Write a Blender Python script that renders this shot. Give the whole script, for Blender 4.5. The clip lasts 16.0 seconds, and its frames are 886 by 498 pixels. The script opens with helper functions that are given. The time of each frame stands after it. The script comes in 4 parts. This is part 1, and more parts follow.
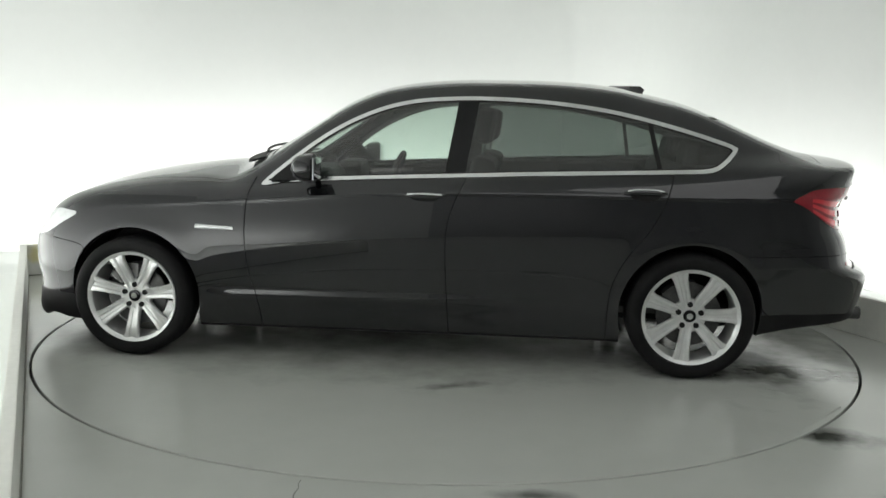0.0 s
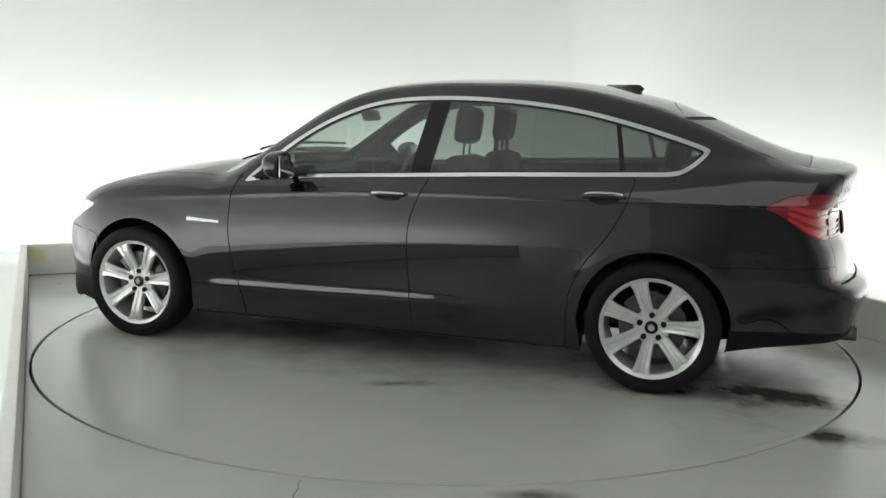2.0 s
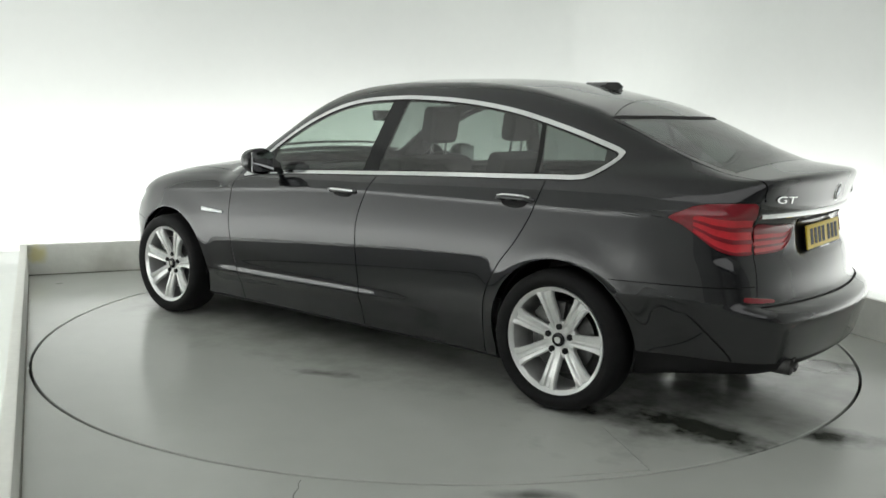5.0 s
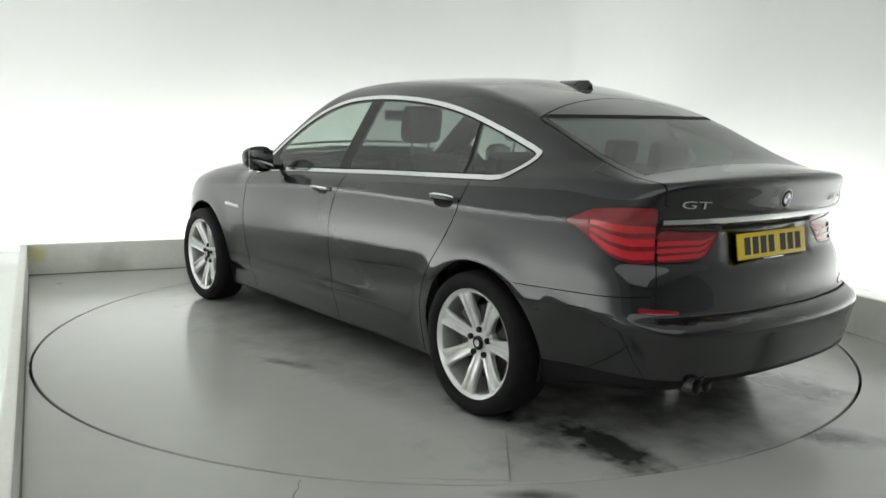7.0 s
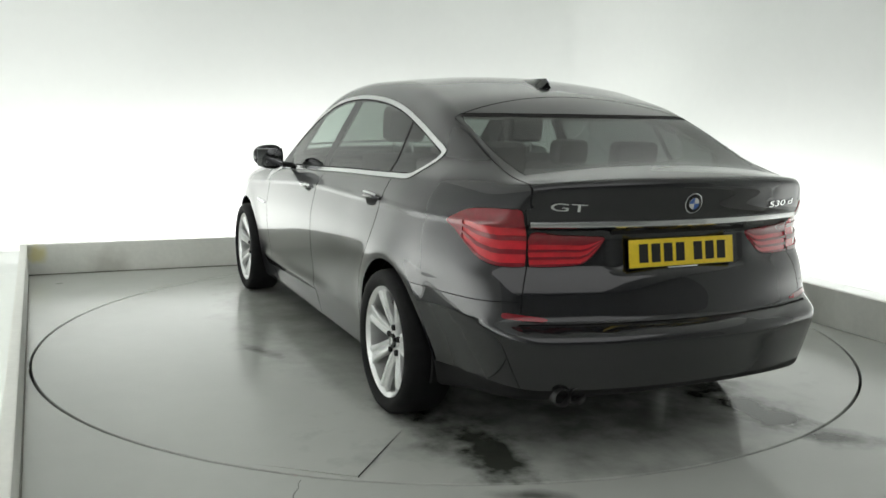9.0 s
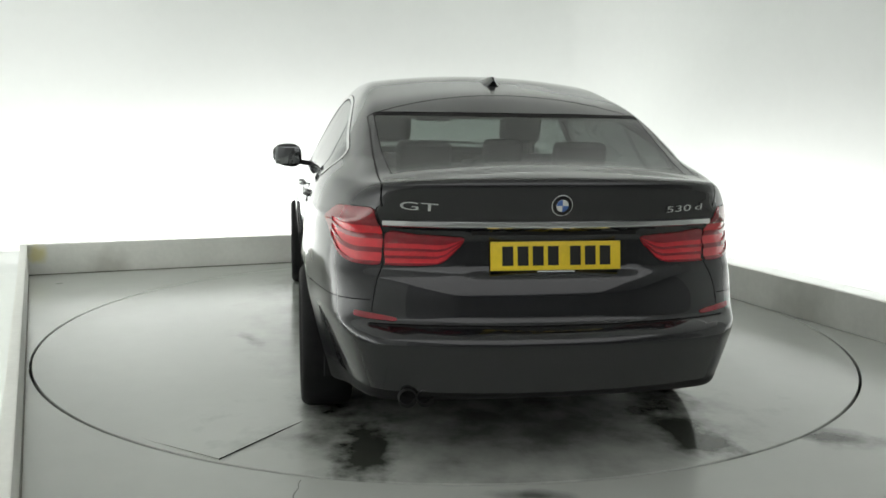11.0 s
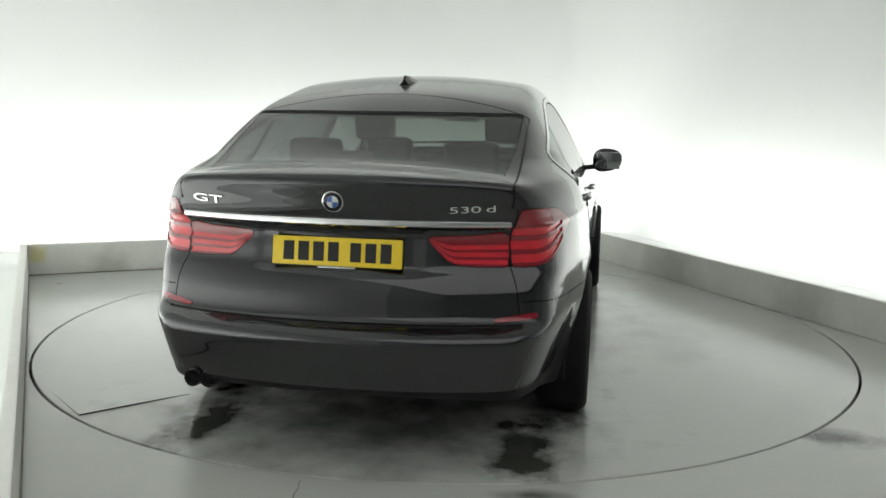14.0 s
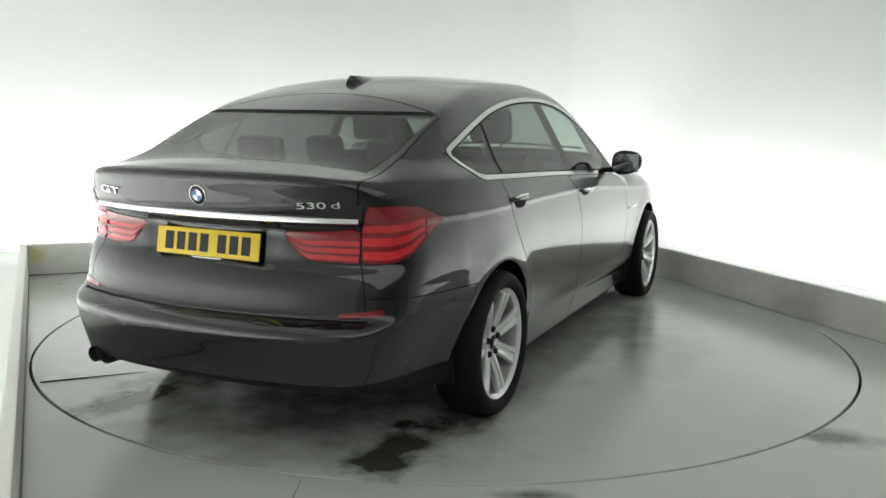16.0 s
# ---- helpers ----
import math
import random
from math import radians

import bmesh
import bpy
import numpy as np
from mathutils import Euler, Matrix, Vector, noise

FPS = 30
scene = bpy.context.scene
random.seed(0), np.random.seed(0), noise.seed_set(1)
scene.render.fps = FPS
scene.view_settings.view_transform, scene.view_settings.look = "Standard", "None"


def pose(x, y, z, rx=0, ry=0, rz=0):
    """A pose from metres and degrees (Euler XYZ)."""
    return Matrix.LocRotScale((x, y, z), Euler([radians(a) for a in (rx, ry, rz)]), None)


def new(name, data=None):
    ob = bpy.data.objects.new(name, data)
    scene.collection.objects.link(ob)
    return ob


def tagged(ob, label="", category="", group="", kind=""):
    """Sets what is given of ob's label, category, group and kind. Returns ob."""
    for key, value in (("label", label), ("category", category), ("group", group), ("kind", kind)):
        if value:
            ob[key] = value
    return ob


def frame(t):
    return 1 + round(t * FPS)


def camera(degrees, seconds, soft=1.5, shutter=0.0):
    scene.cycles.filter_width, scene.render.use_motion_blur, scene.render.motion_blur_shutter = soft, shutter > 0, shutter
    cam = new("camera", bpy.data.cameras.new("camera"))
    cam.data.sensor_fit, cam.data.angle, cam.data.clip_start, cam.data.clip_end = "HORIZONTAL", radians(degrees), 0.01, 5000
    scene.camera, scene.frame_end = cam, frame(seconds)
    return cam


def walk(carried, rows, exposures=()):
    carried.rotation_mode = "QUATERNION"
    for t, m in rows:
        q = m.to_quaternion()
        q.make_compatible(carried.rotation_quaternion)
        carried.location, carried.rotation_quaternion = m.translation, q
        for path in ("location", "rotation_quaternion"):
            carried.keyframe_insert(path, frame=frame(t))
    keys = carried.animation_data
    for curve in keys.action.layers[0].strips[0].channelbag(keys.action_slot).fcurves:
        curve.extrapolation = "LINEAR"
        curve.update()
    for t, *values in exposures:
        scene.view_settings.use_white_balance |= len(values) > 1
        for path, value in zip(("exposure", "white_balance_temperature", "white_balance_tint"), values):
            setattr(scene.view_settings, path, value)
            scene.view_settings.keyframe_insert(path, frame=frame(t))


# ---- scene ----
# A dark grey car turns on a turntable in a white photo bay. The turntable's centre is the world's origin.
cam = camera(53.77, 16.0, soft=1.6)
EYE = Vector((0.0, -5.575, 1.381))
PITCH, YAW, ROLL = -8.83, 0.237, 0.922
CAM_POSE = Matrix.Translation(EYE) @ pose(0, 0, 0, 90 + PITCH, 0, YAW) @ pose(0, 0, 0, 0, 0, ROLL)
walk(cam, [(0.0, CAM_POSE), (16.0, CAM_POSE)])
scene.view_settings.exposure = 0.0


def heading(t):
    """The turntable's turn at t seconds, in degrees."""
    return 174.47 - 6.418 * t - 0.026 * t * t


# ---- world and lights ----
world = bpy.data.worlds.new("world")
world.use_nodes = True
world.node_tree.nodes["Background"].inputs[0].default_value = (0.8, 0.85, 0.9, 1)
world.node_tree.nodes["Background"].inputs[1].default_value = 0.02
scene.world = world

ROOM = 22.33          # the bay's walls stand turned by this much against the camera's line
KERB_H = 0.255
BACK, RIGHT = 2.71, 2.46
WALL_GAP = 1.25
CEIL = 3.6
LAMP_Z = 3.3


def bay(a, b, z=0.0):
    """A point of the bay: a along the back wall, b towards it."""
    c, s = math.cos(radians(ROOM)), math.sin(radians(ROOM))
    return Vector((a * c - b * s, a * s + b * c, z))


def area_lamp(name, place, aim, sx, sy, watts, colour=(1, 1, 1), roll=0):
    data = bpy.data.lights.new(name, "AREA")
    data.shape, data.size, data.size_y, data.energy, data.color = "RECTANGLE", sx, sy, watts, colour
    ob = new(name, data)
    ob.matrix_world = Matrix.Translation(place) @ (Vector(aim) - Vector(place)).to_track_quat("-Z", "Y").to_matrix().to_4x4() @ pose(0, 0, 0, 0, 0, roll)
    return ob


def lamp_pose(ob, place, along, down):
    """Puts a lamp with its long side along a direction, shining towards another."""
    z = -Vector(down).normalized()
    x = Vector(along).normalized()
    x = (x - z * x.dot(z)).normalized()
    ob.matrix_world = Matrix.Translation(place) @ Matrix((x, z.cross(x), z)).transposed().to_4x4()


COOL = (1.0, 1.0, 0.985)
for centre, along, towards, length, watts in (
        (bay(0.2, BACK + 0.45, 0.12), bay(1, 0), bay(0, 1.2, 1.0), 5.8, 78),
        (bay(RIGHT + 0.45, -0.3, 0.12), bay(0, 1), bay(1.2, 0, 1.0), 6.2, 58),
        (bay(-3.05, -0.3, 0.12), bay(0, 1), bay(-0.9, 0, 1.0), 6.2, 96)):
    strip = area_lamp("strip_light", centre, centre + Vector((0, 0, 1)), length, 0.30, watts, COOL)
    lamp_pose(strip, centre, along, towards)
# unseen lamp above and behind the camera, added to light the tail's reflections
unseen_lamp = area_lamp("unseen_overhead_light", bay(-0.8, -6.6, LAMP_Z), bay(-0.8, -6.6, 0), 5.6, 5.6, 76, COOL)
lamp_pose(unseen_lamp, bay(-0.8, -6.6, LAMP_Z), bay(1, 0), (0, 0, -1))


# ---- materials ----
def material(name, colour, rough=0.5, metal=0.0, vary=0.0, scale=8.0, bump=0.0, bump_scale=60.0, rough_vary=0.0,
             coat=0.0, coat_rough=0.03, coat_ior=1.5, colour2=None, transmission=0.0, emission=None, ior=1.45, stretch=(1, 1, 1), spec=0.5):
    m = bpy.data.materials.new(name)
    m.use_nodes = True
    nt = m.node_tree
    b = nt.nodes["Principled BSDF"]
    b.inputs["Base Color"].default_value = (*colour, 1)
    b.inputs["Roughness"].default_value, b.inputs["Metallic"].default_value = rough, metal
    b.inputs["Coat IOR"].default_value = coat_ior
    b.inputs["Coat Weight"].default_value, b.inputs["Coat Roughness"].default_value = coat, coat_rough
    b.inputs["Transmission Weight"].default_value, b.inputs["IOR"].default_value = transmission, ior
    b.inputs["Specular IOR Level"].default_value = spec
    if emission:
        b.inputs["Emission Color"].default_value, b.inputs["Emission Strength"].default_value = (*emission[:3], 1), emission[3]
    co = nt.nodes.new("ShaderNodeTexCoord")
    mp = nt.nodes.new("ShaderNodeMapping")
    mp.inputs["Scale"].default_value = stretch
    nt.links.new(co.outputs["Object"], mp.inputs[0])

    def noise_node(s, detail=4.0):
        n = nt.nodes.new("ShaderNodeTexNoise")
        n.inputs["Scale"].default_value, n.inputs["Detail"].default_value = s, detail
        nt.links.new(mp.outputs[0], n.inputs["Vector"])
        return n
    if vary or colour2:
        n1, n2 = noise_node(scale), noise_node(scale * 9)
        mixn = nt.nodes.new("ShaderNodeMix")
        mixn.data_type = "FLOAT"
        mixn.inputs[0].default_value = 0.35
        nt.links.new(n1.outputs[0], mixn.inputs[2]), nt.links.new(n2.outputs[0], mixn.inputs[3])
        ramp = nt.nodes.new("ShaderNodeValToRGB")
        c2 = colour2 or [c * (1 + vary) for c in colour]
        c1 = colour if colour2 else [c * (1 - vary) for c in colour]
        ramp.color_ramp.elements[0].position, ramp.color_ramp.elements[1].position = 0.36, 0.66
        ramp.color_ramp.elements[0].color, ramp.color_ramp.elements[1].color = (*c1, 1), (*c2, 1)
        nt.links.new(mixn.outputs[0], ramp.inputs[0]), nt.links.new(ramp.outputs[0], b.inputs["Base Color"])
    if rough_vary:
        n3 = noise_node(scale * 1.7)
        mr = nt.nodes.new("ShaderNodeMapRange")
        mr.inputs["From Min"].default_value, mr.inputs["From Max"].default_value = 0.3, 0.7
        mr.inputs["To Min"].default_value, mr.inputs["To Max"].default_value = max(0.02, rough - rough_vary), min(1, rough + rough_vary)
        nt.links.new(n3.outputs[0], mr.inputs[0]), nt.links.new(mr.outputs[0], b.inputs["Roughness"])
    if bump:
        n4 = noise_node(bump_scale, 6.0)
        bp = nt.nodes.new("ShaderNodeBump")
        bp.inputs["Strength"].default_value, bp.inputs["Distance"].default_value = bump, 0.01
        nt.links.new(n4.outputs[0], bp.inputs["Height"]), nt.links.new(bp.outputs[0], b.inputs["Normal"])
    return m


def glass(name, colour, amount):
    """Thin pane: see-through with a tint, glossy by its angle."""
    m = bpy.data.materials.new(name)
    m.use_nodes = True
    nt = m.node_tree
    nt.nodes.remove(nt.nodes["Principled BSDF"])
    out = nt.nodes["Material Output"]
    tr, gl, mx, lw = (nt.nodes.new(k) for k in ("ShaderNodeBsdfTransparent", "ShaderNodeBsdfGlossy", "ShaderNodeMixShader", "ShaderNodeLayerWeight"))
    tr.inputs[0].default_value = (*[c * amount for c in colour], 1)
    gl.inputs["Roughness"].default_value = 0.02
    pw, ma = nt.nodes.new("ShaderNodeMath"), nt.nodes.new("ShaderNodeMath")
    pw.operation, ma.operation = "POWER", "MULTIPLY_ADD"
    pw.inputs[1].default_value, ma.inputs[1].default_value, ma.inputs[2].default_value = 5.0, 0.88, 0.12
    lw.inputs["Blend"].default_value = 0.5
    nt.links.new(lw.outputs["Facing"], pw.inputs[0]), nt.links.new(pw.outputs[0], ma.inputs[0]), nt.links.new(ma.outputs[0], mx.inputs[0])
    nt.links.new(tr.outputs[0], mx.inputs[1]), nt.links.new(gl.outputs[0], mx.inputs[2])
    nt.links.new(mx.outputs[0], out.inputs["Surface"])
    return m


PAINT = material("dark_grey_metallic_paint", (0.0092, 0.0097, 0.0125), 0.30, 0.7, 0.10, 300, coat=1.0, coat_rough=0.014, coat_ior=1.66, spec=0.1)
PLASTIC = material("black_trim_plastic", (0.009, 0.009, 0.0095), 0.55, spec=0.25, vary=0.2, scale=20, bump=0.05, bump_scale=300)
GLOSS_BLACK = material("gloss_black", (0.008, 0.008, 0.009), 0.14, spec=0.4)
RUBBER = material("tyre_rubber", (0.010, 0.010, 0.0105), 0.7, spec=0.22, vary=0.25, scale=14, bump=0.15, bump_scale=120)
SEAL = material("black_seal", (0.008, 0.008, 0.008), 0.8)
CHROME = material("bright_chrome", (0.78, 0.79, 0.79), 0.1, 1.0, 0.04, 30)
SATIN = material("satin_window_trim", (0.80, 0.81, 0.81), 0.14, 1.0, 0.04, 30)
ALLOY = material("silver_alloy", (0.74, 0.75, 0.745), 0.28, 0.5, 0.06, 20, coat=0.4)
DARK_METAL = material("brake_metal", (0.10, 0.10, 0.10), 0.45, 0.9, 0.25, 30)
LAMP_RED = material("red_lamp_lens", (0.24, 0.006, 0.016), 0.14, 0.0, 0.12, 40, coat=1.0)
LAMP_BRIGHT = material("bright_red_lamp_bar", (0.72, 0.022, 0.038), 0.2, 0.0, 0.1, 30, coat=1.0)
LAMP_CLEAR = material("clear_lamp_lens", (0.75, 0.77, 0.78), 0.12, 0.35, 0.08, 30, coat=1.0)
PLATE_YELLOW = material("yellow_reflective_plate", (0.86, 0.63, 0.04), 0.35, 0.0, 0.06, 60)
PLATE_INK = material("plate_ink", (0.012, 0.012, 0.012), 0.5)
BLUE = material("blue_enamel", (0.05, 0.12, 0.35), 0.25, coat=0.8)
LEATHER = material("black_leather", (0.016, 0.0155, 0.015), 0.6, 0.0, 0.15, 20, bump=0.12, bump_scale=180)
TRIM_GREY = material("grey_cabin_trim", (0.10, 0.10, 0.095), 0.7, 0.0, 0.1, 20, bump=0.1, bump_scale=200)
GLASS_SIDE = glass("green_tinted_glass", (0.80, 0.90, 0.84), 0.80)
GLASS_DARK = glass("privacy_glass", (0.46, 0.52, 0.49), 0.62)
GLASS_REAR = glass("rear_glass", (0.44, 0.49, 0.47), 0.42)
KERB = material("kerb_paint", (0.84, 0.845, 0.80), 0.6, 0.0, 0.05, 3.0, bump=0.08, bump_scale=30)


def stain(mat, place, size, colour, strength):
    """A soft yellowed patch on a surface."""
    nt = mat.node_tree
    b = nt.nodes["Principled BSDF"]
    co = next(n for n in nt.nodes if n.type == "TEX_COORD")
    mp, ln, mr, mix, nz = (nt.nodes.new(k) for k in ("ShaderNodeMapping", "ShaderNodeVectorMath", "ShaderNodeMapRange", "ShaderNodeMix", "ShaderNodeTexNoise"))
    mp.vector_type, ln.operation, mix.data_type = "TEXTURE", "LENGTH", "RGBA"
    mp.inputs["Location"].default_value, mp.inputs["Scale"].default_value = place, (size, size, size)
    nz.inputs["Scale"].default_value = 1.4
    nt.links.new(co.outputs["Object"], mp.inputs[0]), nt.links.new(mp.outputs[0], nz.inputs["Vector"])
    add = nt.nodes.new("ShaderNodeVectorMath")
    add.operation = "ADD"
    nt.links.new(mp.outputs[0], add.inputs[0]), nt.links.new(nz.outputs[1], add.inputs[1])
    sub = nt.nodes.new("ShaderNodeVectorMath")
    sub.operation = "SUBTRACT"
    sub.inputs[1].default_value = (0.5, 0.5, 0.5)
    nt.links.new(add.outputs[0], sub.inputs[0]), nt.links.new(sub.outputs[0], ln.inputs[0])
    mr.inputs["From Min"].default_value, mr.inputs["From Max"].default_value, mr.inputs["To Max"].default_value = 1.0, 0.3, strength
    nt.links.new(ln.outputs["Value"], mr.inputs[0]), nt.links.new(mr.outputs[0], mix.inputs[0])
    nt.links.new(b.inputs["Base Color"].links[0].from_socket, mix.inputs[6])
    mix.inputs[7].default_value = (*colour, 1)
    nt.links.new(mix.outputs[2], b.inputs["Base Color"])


stain(KERB, bay(-2.55, BACK, 0.18), 0.10, (0.72, 0.66, 0.30), 0.8)
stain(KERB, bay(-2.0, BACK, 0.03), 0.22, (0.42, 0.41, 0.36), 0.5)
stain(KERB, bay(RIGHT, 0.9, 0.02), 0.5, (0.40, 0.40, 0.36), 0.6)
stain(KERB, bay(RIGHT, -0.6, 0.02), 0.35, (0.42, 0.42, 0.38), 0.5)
WALL = material("white_wall_paint", (0.80, 0.82, 0.80), 0.75, 0.0, 0.012, 1.2, bump=0.02, bump_scale=20)
MIRROR = material("dark_mirror", (0.35, 0.36, 0.37), 0.03, 1.0)
HALL = material("grey_hall_paint", (0.52, 0.53, 0.525), 0.8, 0.0, 0.05, 1.0)
GRIME = material("kerb_grime", (0.17, 0.165, 0.14), 0.9, 0.0, 0.35, 6.0)
CRACK = material("worn_hairline", (0.16, 0.16, 0.15), 0.7)
CEILING = material("ceiling_paint", (0.74, 0.75, 0.74), 0.85, 0.0, 0.02, 2.0)


def floor_material(name, spots, wet):
    """Grey painted concrete with scuffs, dark patches for damp and for the car's shade, and worn gloss. spots: x, y,
    radius x, radius y, turn, strength.
    """
    m = material(name, (0.50, 0.518, 0.486), 0.2, 0.0, 0.07, 0.7, bump=0.02, bump_scale=90, spec=0.5)
    nt = m.node_tree
    b = nt.nodes["Principled BSDF"]
    ramp = next(n for n in nt.nodes if n.type == "VALTORGB").color_ramp
    ramp.elements[0].position, ramp.elements[1].position = 0.12, 0.88
    co = next(n for n in nt.nodes if n.type == "TEX_COORD")

    def node(kind, **kw):
        n = nt.nodes.new(kind)
        for k, v in kw.items():
            n.inputs[k].default_value = v
        return n

    def math_node(op, a, c=None):
        n = nt.nodes.new("ShaderNodeMath")
        n.operation, n.use_clamp = op, op in ("ADD", "MULTIPLY") and c is not None
        for i, v in enumerate((a, c)):
            if v is None:
                continue
            if hasattr(v, "links"):
                nt.links.new(v, n.inputs[i])
            else:
                n.inputs[i].default_value = v
        return n.outputs[0]
    warp = node("ShaderNodeTexNoise", Scale=4.0, Detail=5.0, Roughness=0.58)
    nt.links.new(co.outputs["Object"], warp.inputs["Vector"])
    total = None
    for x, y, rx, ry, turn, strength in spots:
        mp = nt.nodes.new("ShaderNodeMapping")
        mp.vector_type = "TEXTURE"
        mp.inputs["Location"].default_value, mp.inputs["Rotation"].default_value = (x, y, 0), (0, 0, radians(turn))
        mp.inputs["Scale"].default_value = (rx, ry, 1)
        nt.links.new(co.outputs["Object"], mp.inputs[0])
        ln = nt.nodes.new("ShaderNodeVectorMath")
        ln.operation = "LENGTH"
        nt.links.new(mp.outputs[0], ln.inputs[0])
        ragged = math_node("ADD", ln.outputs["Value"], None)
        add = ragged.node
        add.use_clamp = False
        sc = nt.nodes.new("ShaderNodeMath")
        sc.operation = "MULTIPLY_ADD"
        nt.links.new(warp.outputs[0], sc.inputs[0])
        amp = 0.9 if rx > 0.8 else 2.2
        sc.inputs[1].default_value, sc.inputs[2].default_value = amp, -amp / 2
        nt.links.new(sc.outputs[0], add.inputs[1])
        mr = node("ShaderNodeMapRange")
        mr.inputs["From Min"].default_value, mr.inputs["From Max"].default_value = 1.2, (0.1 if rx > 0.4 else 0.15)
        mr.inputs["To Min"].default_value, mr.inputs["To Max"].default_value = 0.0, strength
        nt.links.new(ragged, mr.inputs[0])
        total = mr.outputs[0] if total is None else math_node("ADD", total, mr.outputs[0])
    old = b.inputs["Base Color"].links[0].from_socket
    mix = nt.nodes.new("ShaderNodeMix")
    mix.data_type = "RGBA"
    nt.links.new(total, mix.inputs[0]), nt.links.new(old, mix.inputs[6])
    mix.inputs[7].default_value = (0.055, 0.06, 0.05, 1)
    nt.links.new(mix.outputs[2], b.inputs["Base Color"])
    rn = node("ShaderNodeTexNoise", Scale=1.2, Detail=2.0, Roughness=0.5)
    nt.links.new(co.outputs["Object"], rn.inputs["Vector"])
    mr = node("ShaderNodeMapRange")
    mr.inputs["From Min"].default_value, mr.inputs["From Max"].default_value = 0.2, 0.8
    mr.inputs["To Min"].default_value, mr.inputs["To Max"].default_value = wet, wet + 0.11
    nt.links.new(rn.outputs[0], mr.inputs[0])
    rm = math_node("SUBTRACT", mr.outputs[0], None)
    sc = math_node("MULTIPLY", total, 0.08)
    nt.links.new(sc, rm.node.inputs[1])
    nt.links.new(rm, b.inputs["Roughness"])
    return m


DISC_R = 2.457
FLOOR = floor_material("grey_painted_concrete", (
    (bay(0.87, -2.38).x, bay(0.87, -2.38).y, 0.26, 0.10, -10, 0.9), (bay(1.2, -2.62).x, bay(1.2, -2.62).y, 0.5, 0.12, -5, 0.7),
    (bay(-0.66, -2.48).x, bay(-0.66, -2.48).y, 0.16, 0.05, 0, 0.8), (bay(-2.376, 2.275).x, bay(-2.376, 2.275).y, 0.03, 0.03, 0, 0.9)), 0.15)
# the 2.2 by 1.12 spot puts the car's own shadow into the disc's colour
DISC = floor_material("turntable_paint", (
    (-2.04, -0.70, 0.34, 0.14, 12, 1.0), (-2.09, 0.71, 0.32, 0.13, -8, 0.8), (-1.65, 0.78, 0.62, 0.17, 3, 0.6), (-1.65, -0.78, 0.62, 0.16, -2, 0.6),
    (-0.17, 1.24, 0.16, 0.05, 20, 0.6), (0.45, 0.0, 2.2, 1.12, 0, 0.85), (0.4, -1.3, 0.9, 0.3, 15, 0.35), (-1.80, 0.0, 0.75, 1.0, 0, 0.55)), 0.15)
PIT = material("dark_gap", (0.012, 0.012, 0.011), 0.9)


# ---- mesh tools ----
def mesh_of(name, verts, faces, mat=None, smooth=False, normals=None):
    me = bpy.data.meshes.new(name)
    me.from_pydata([tuple(v) for v in verts], [], [tuple(f) for f in faces])
    if mat:
        me.materials.append(mat)
    if smooth or normals is not None:
        me.polygons.foreach_set("use_smooth", [True] * len(me.polygons))
    if normals is not None:
        me.normals_split_custom_set_from_vertices([tuple(n) for n in normals])
    me.update()
    return me


def part(name, bm, mat, parent=None, label="", smooth=True, angle=35):
    """Links a bmesh as one mesh object under a thing or a part."""
    me = bpy.data.meshes.new(name)
    bmesh.ops.recalc_face_normals(bm, faces=bm.faces)
    bm.to_mesh(me)
    bm.free()
    me.materials.append(mat)
    if smooth:
        me.polygons.foreach_set("use_smooth", [True] * len(me.polygons))
        me.set_sharp_from_angle(angle=radians(angle))
    ob = new(name, me)
    ob.parent = parent
    return tagged(ob, label)


def box(bm, lo, hi, bevel=0.0, m=None, segments=2):
    lo, hi = Vector(lo), Vector(hi)
    r = bmesh.ops.create_cube(bm, size=1.0, matrix=Matrix.Translation((lo + hi) / 2) @ Matrix.Diagonal((*(hi - lo), 1)))
    vs = r["verts"]
    if bevel:
        es = list({e for v in vs for e in v.link_edges})
        vs = list({v for f in bmesh.ops.bevel(bm, geom=es, offset=bevel, segments=segments, affect="EDGES", profile=0.6)["faces"] for v in f.verts} |
                  {v for v in vs if v.is_valid})
    if m is not None:
        bmesh.ops.transform(bm, matrix=m, verts=vs)
    return vs


def lathe(bm, profile, steps=64, axis="Y", m=None, closed=True):
    """Turns a profile of (radius, along) round an axis."""
    rings = []
    for i in range(steps):
        a = 2 * math.pi * i / steps
        ring = []
        for r, h in profile:
            p = Vector((r * math.cos(a), h, r * math.sin(a))) if axis == "Y" else Vector((r * math.cos(a), r * math.sin(a), h))
            ring.append(bm.verts.new(m @ p if m else p))
        rings.append(ring)
    n = len(profile)
    for i in range(steps):
        A, B = rings[i], rings[(i + 1) % steps]
        for j in range(n if closed else n - 1):
            k = (j + 1) % n
            bm.faces.new((A[j], A[k], B[k], B[j]))


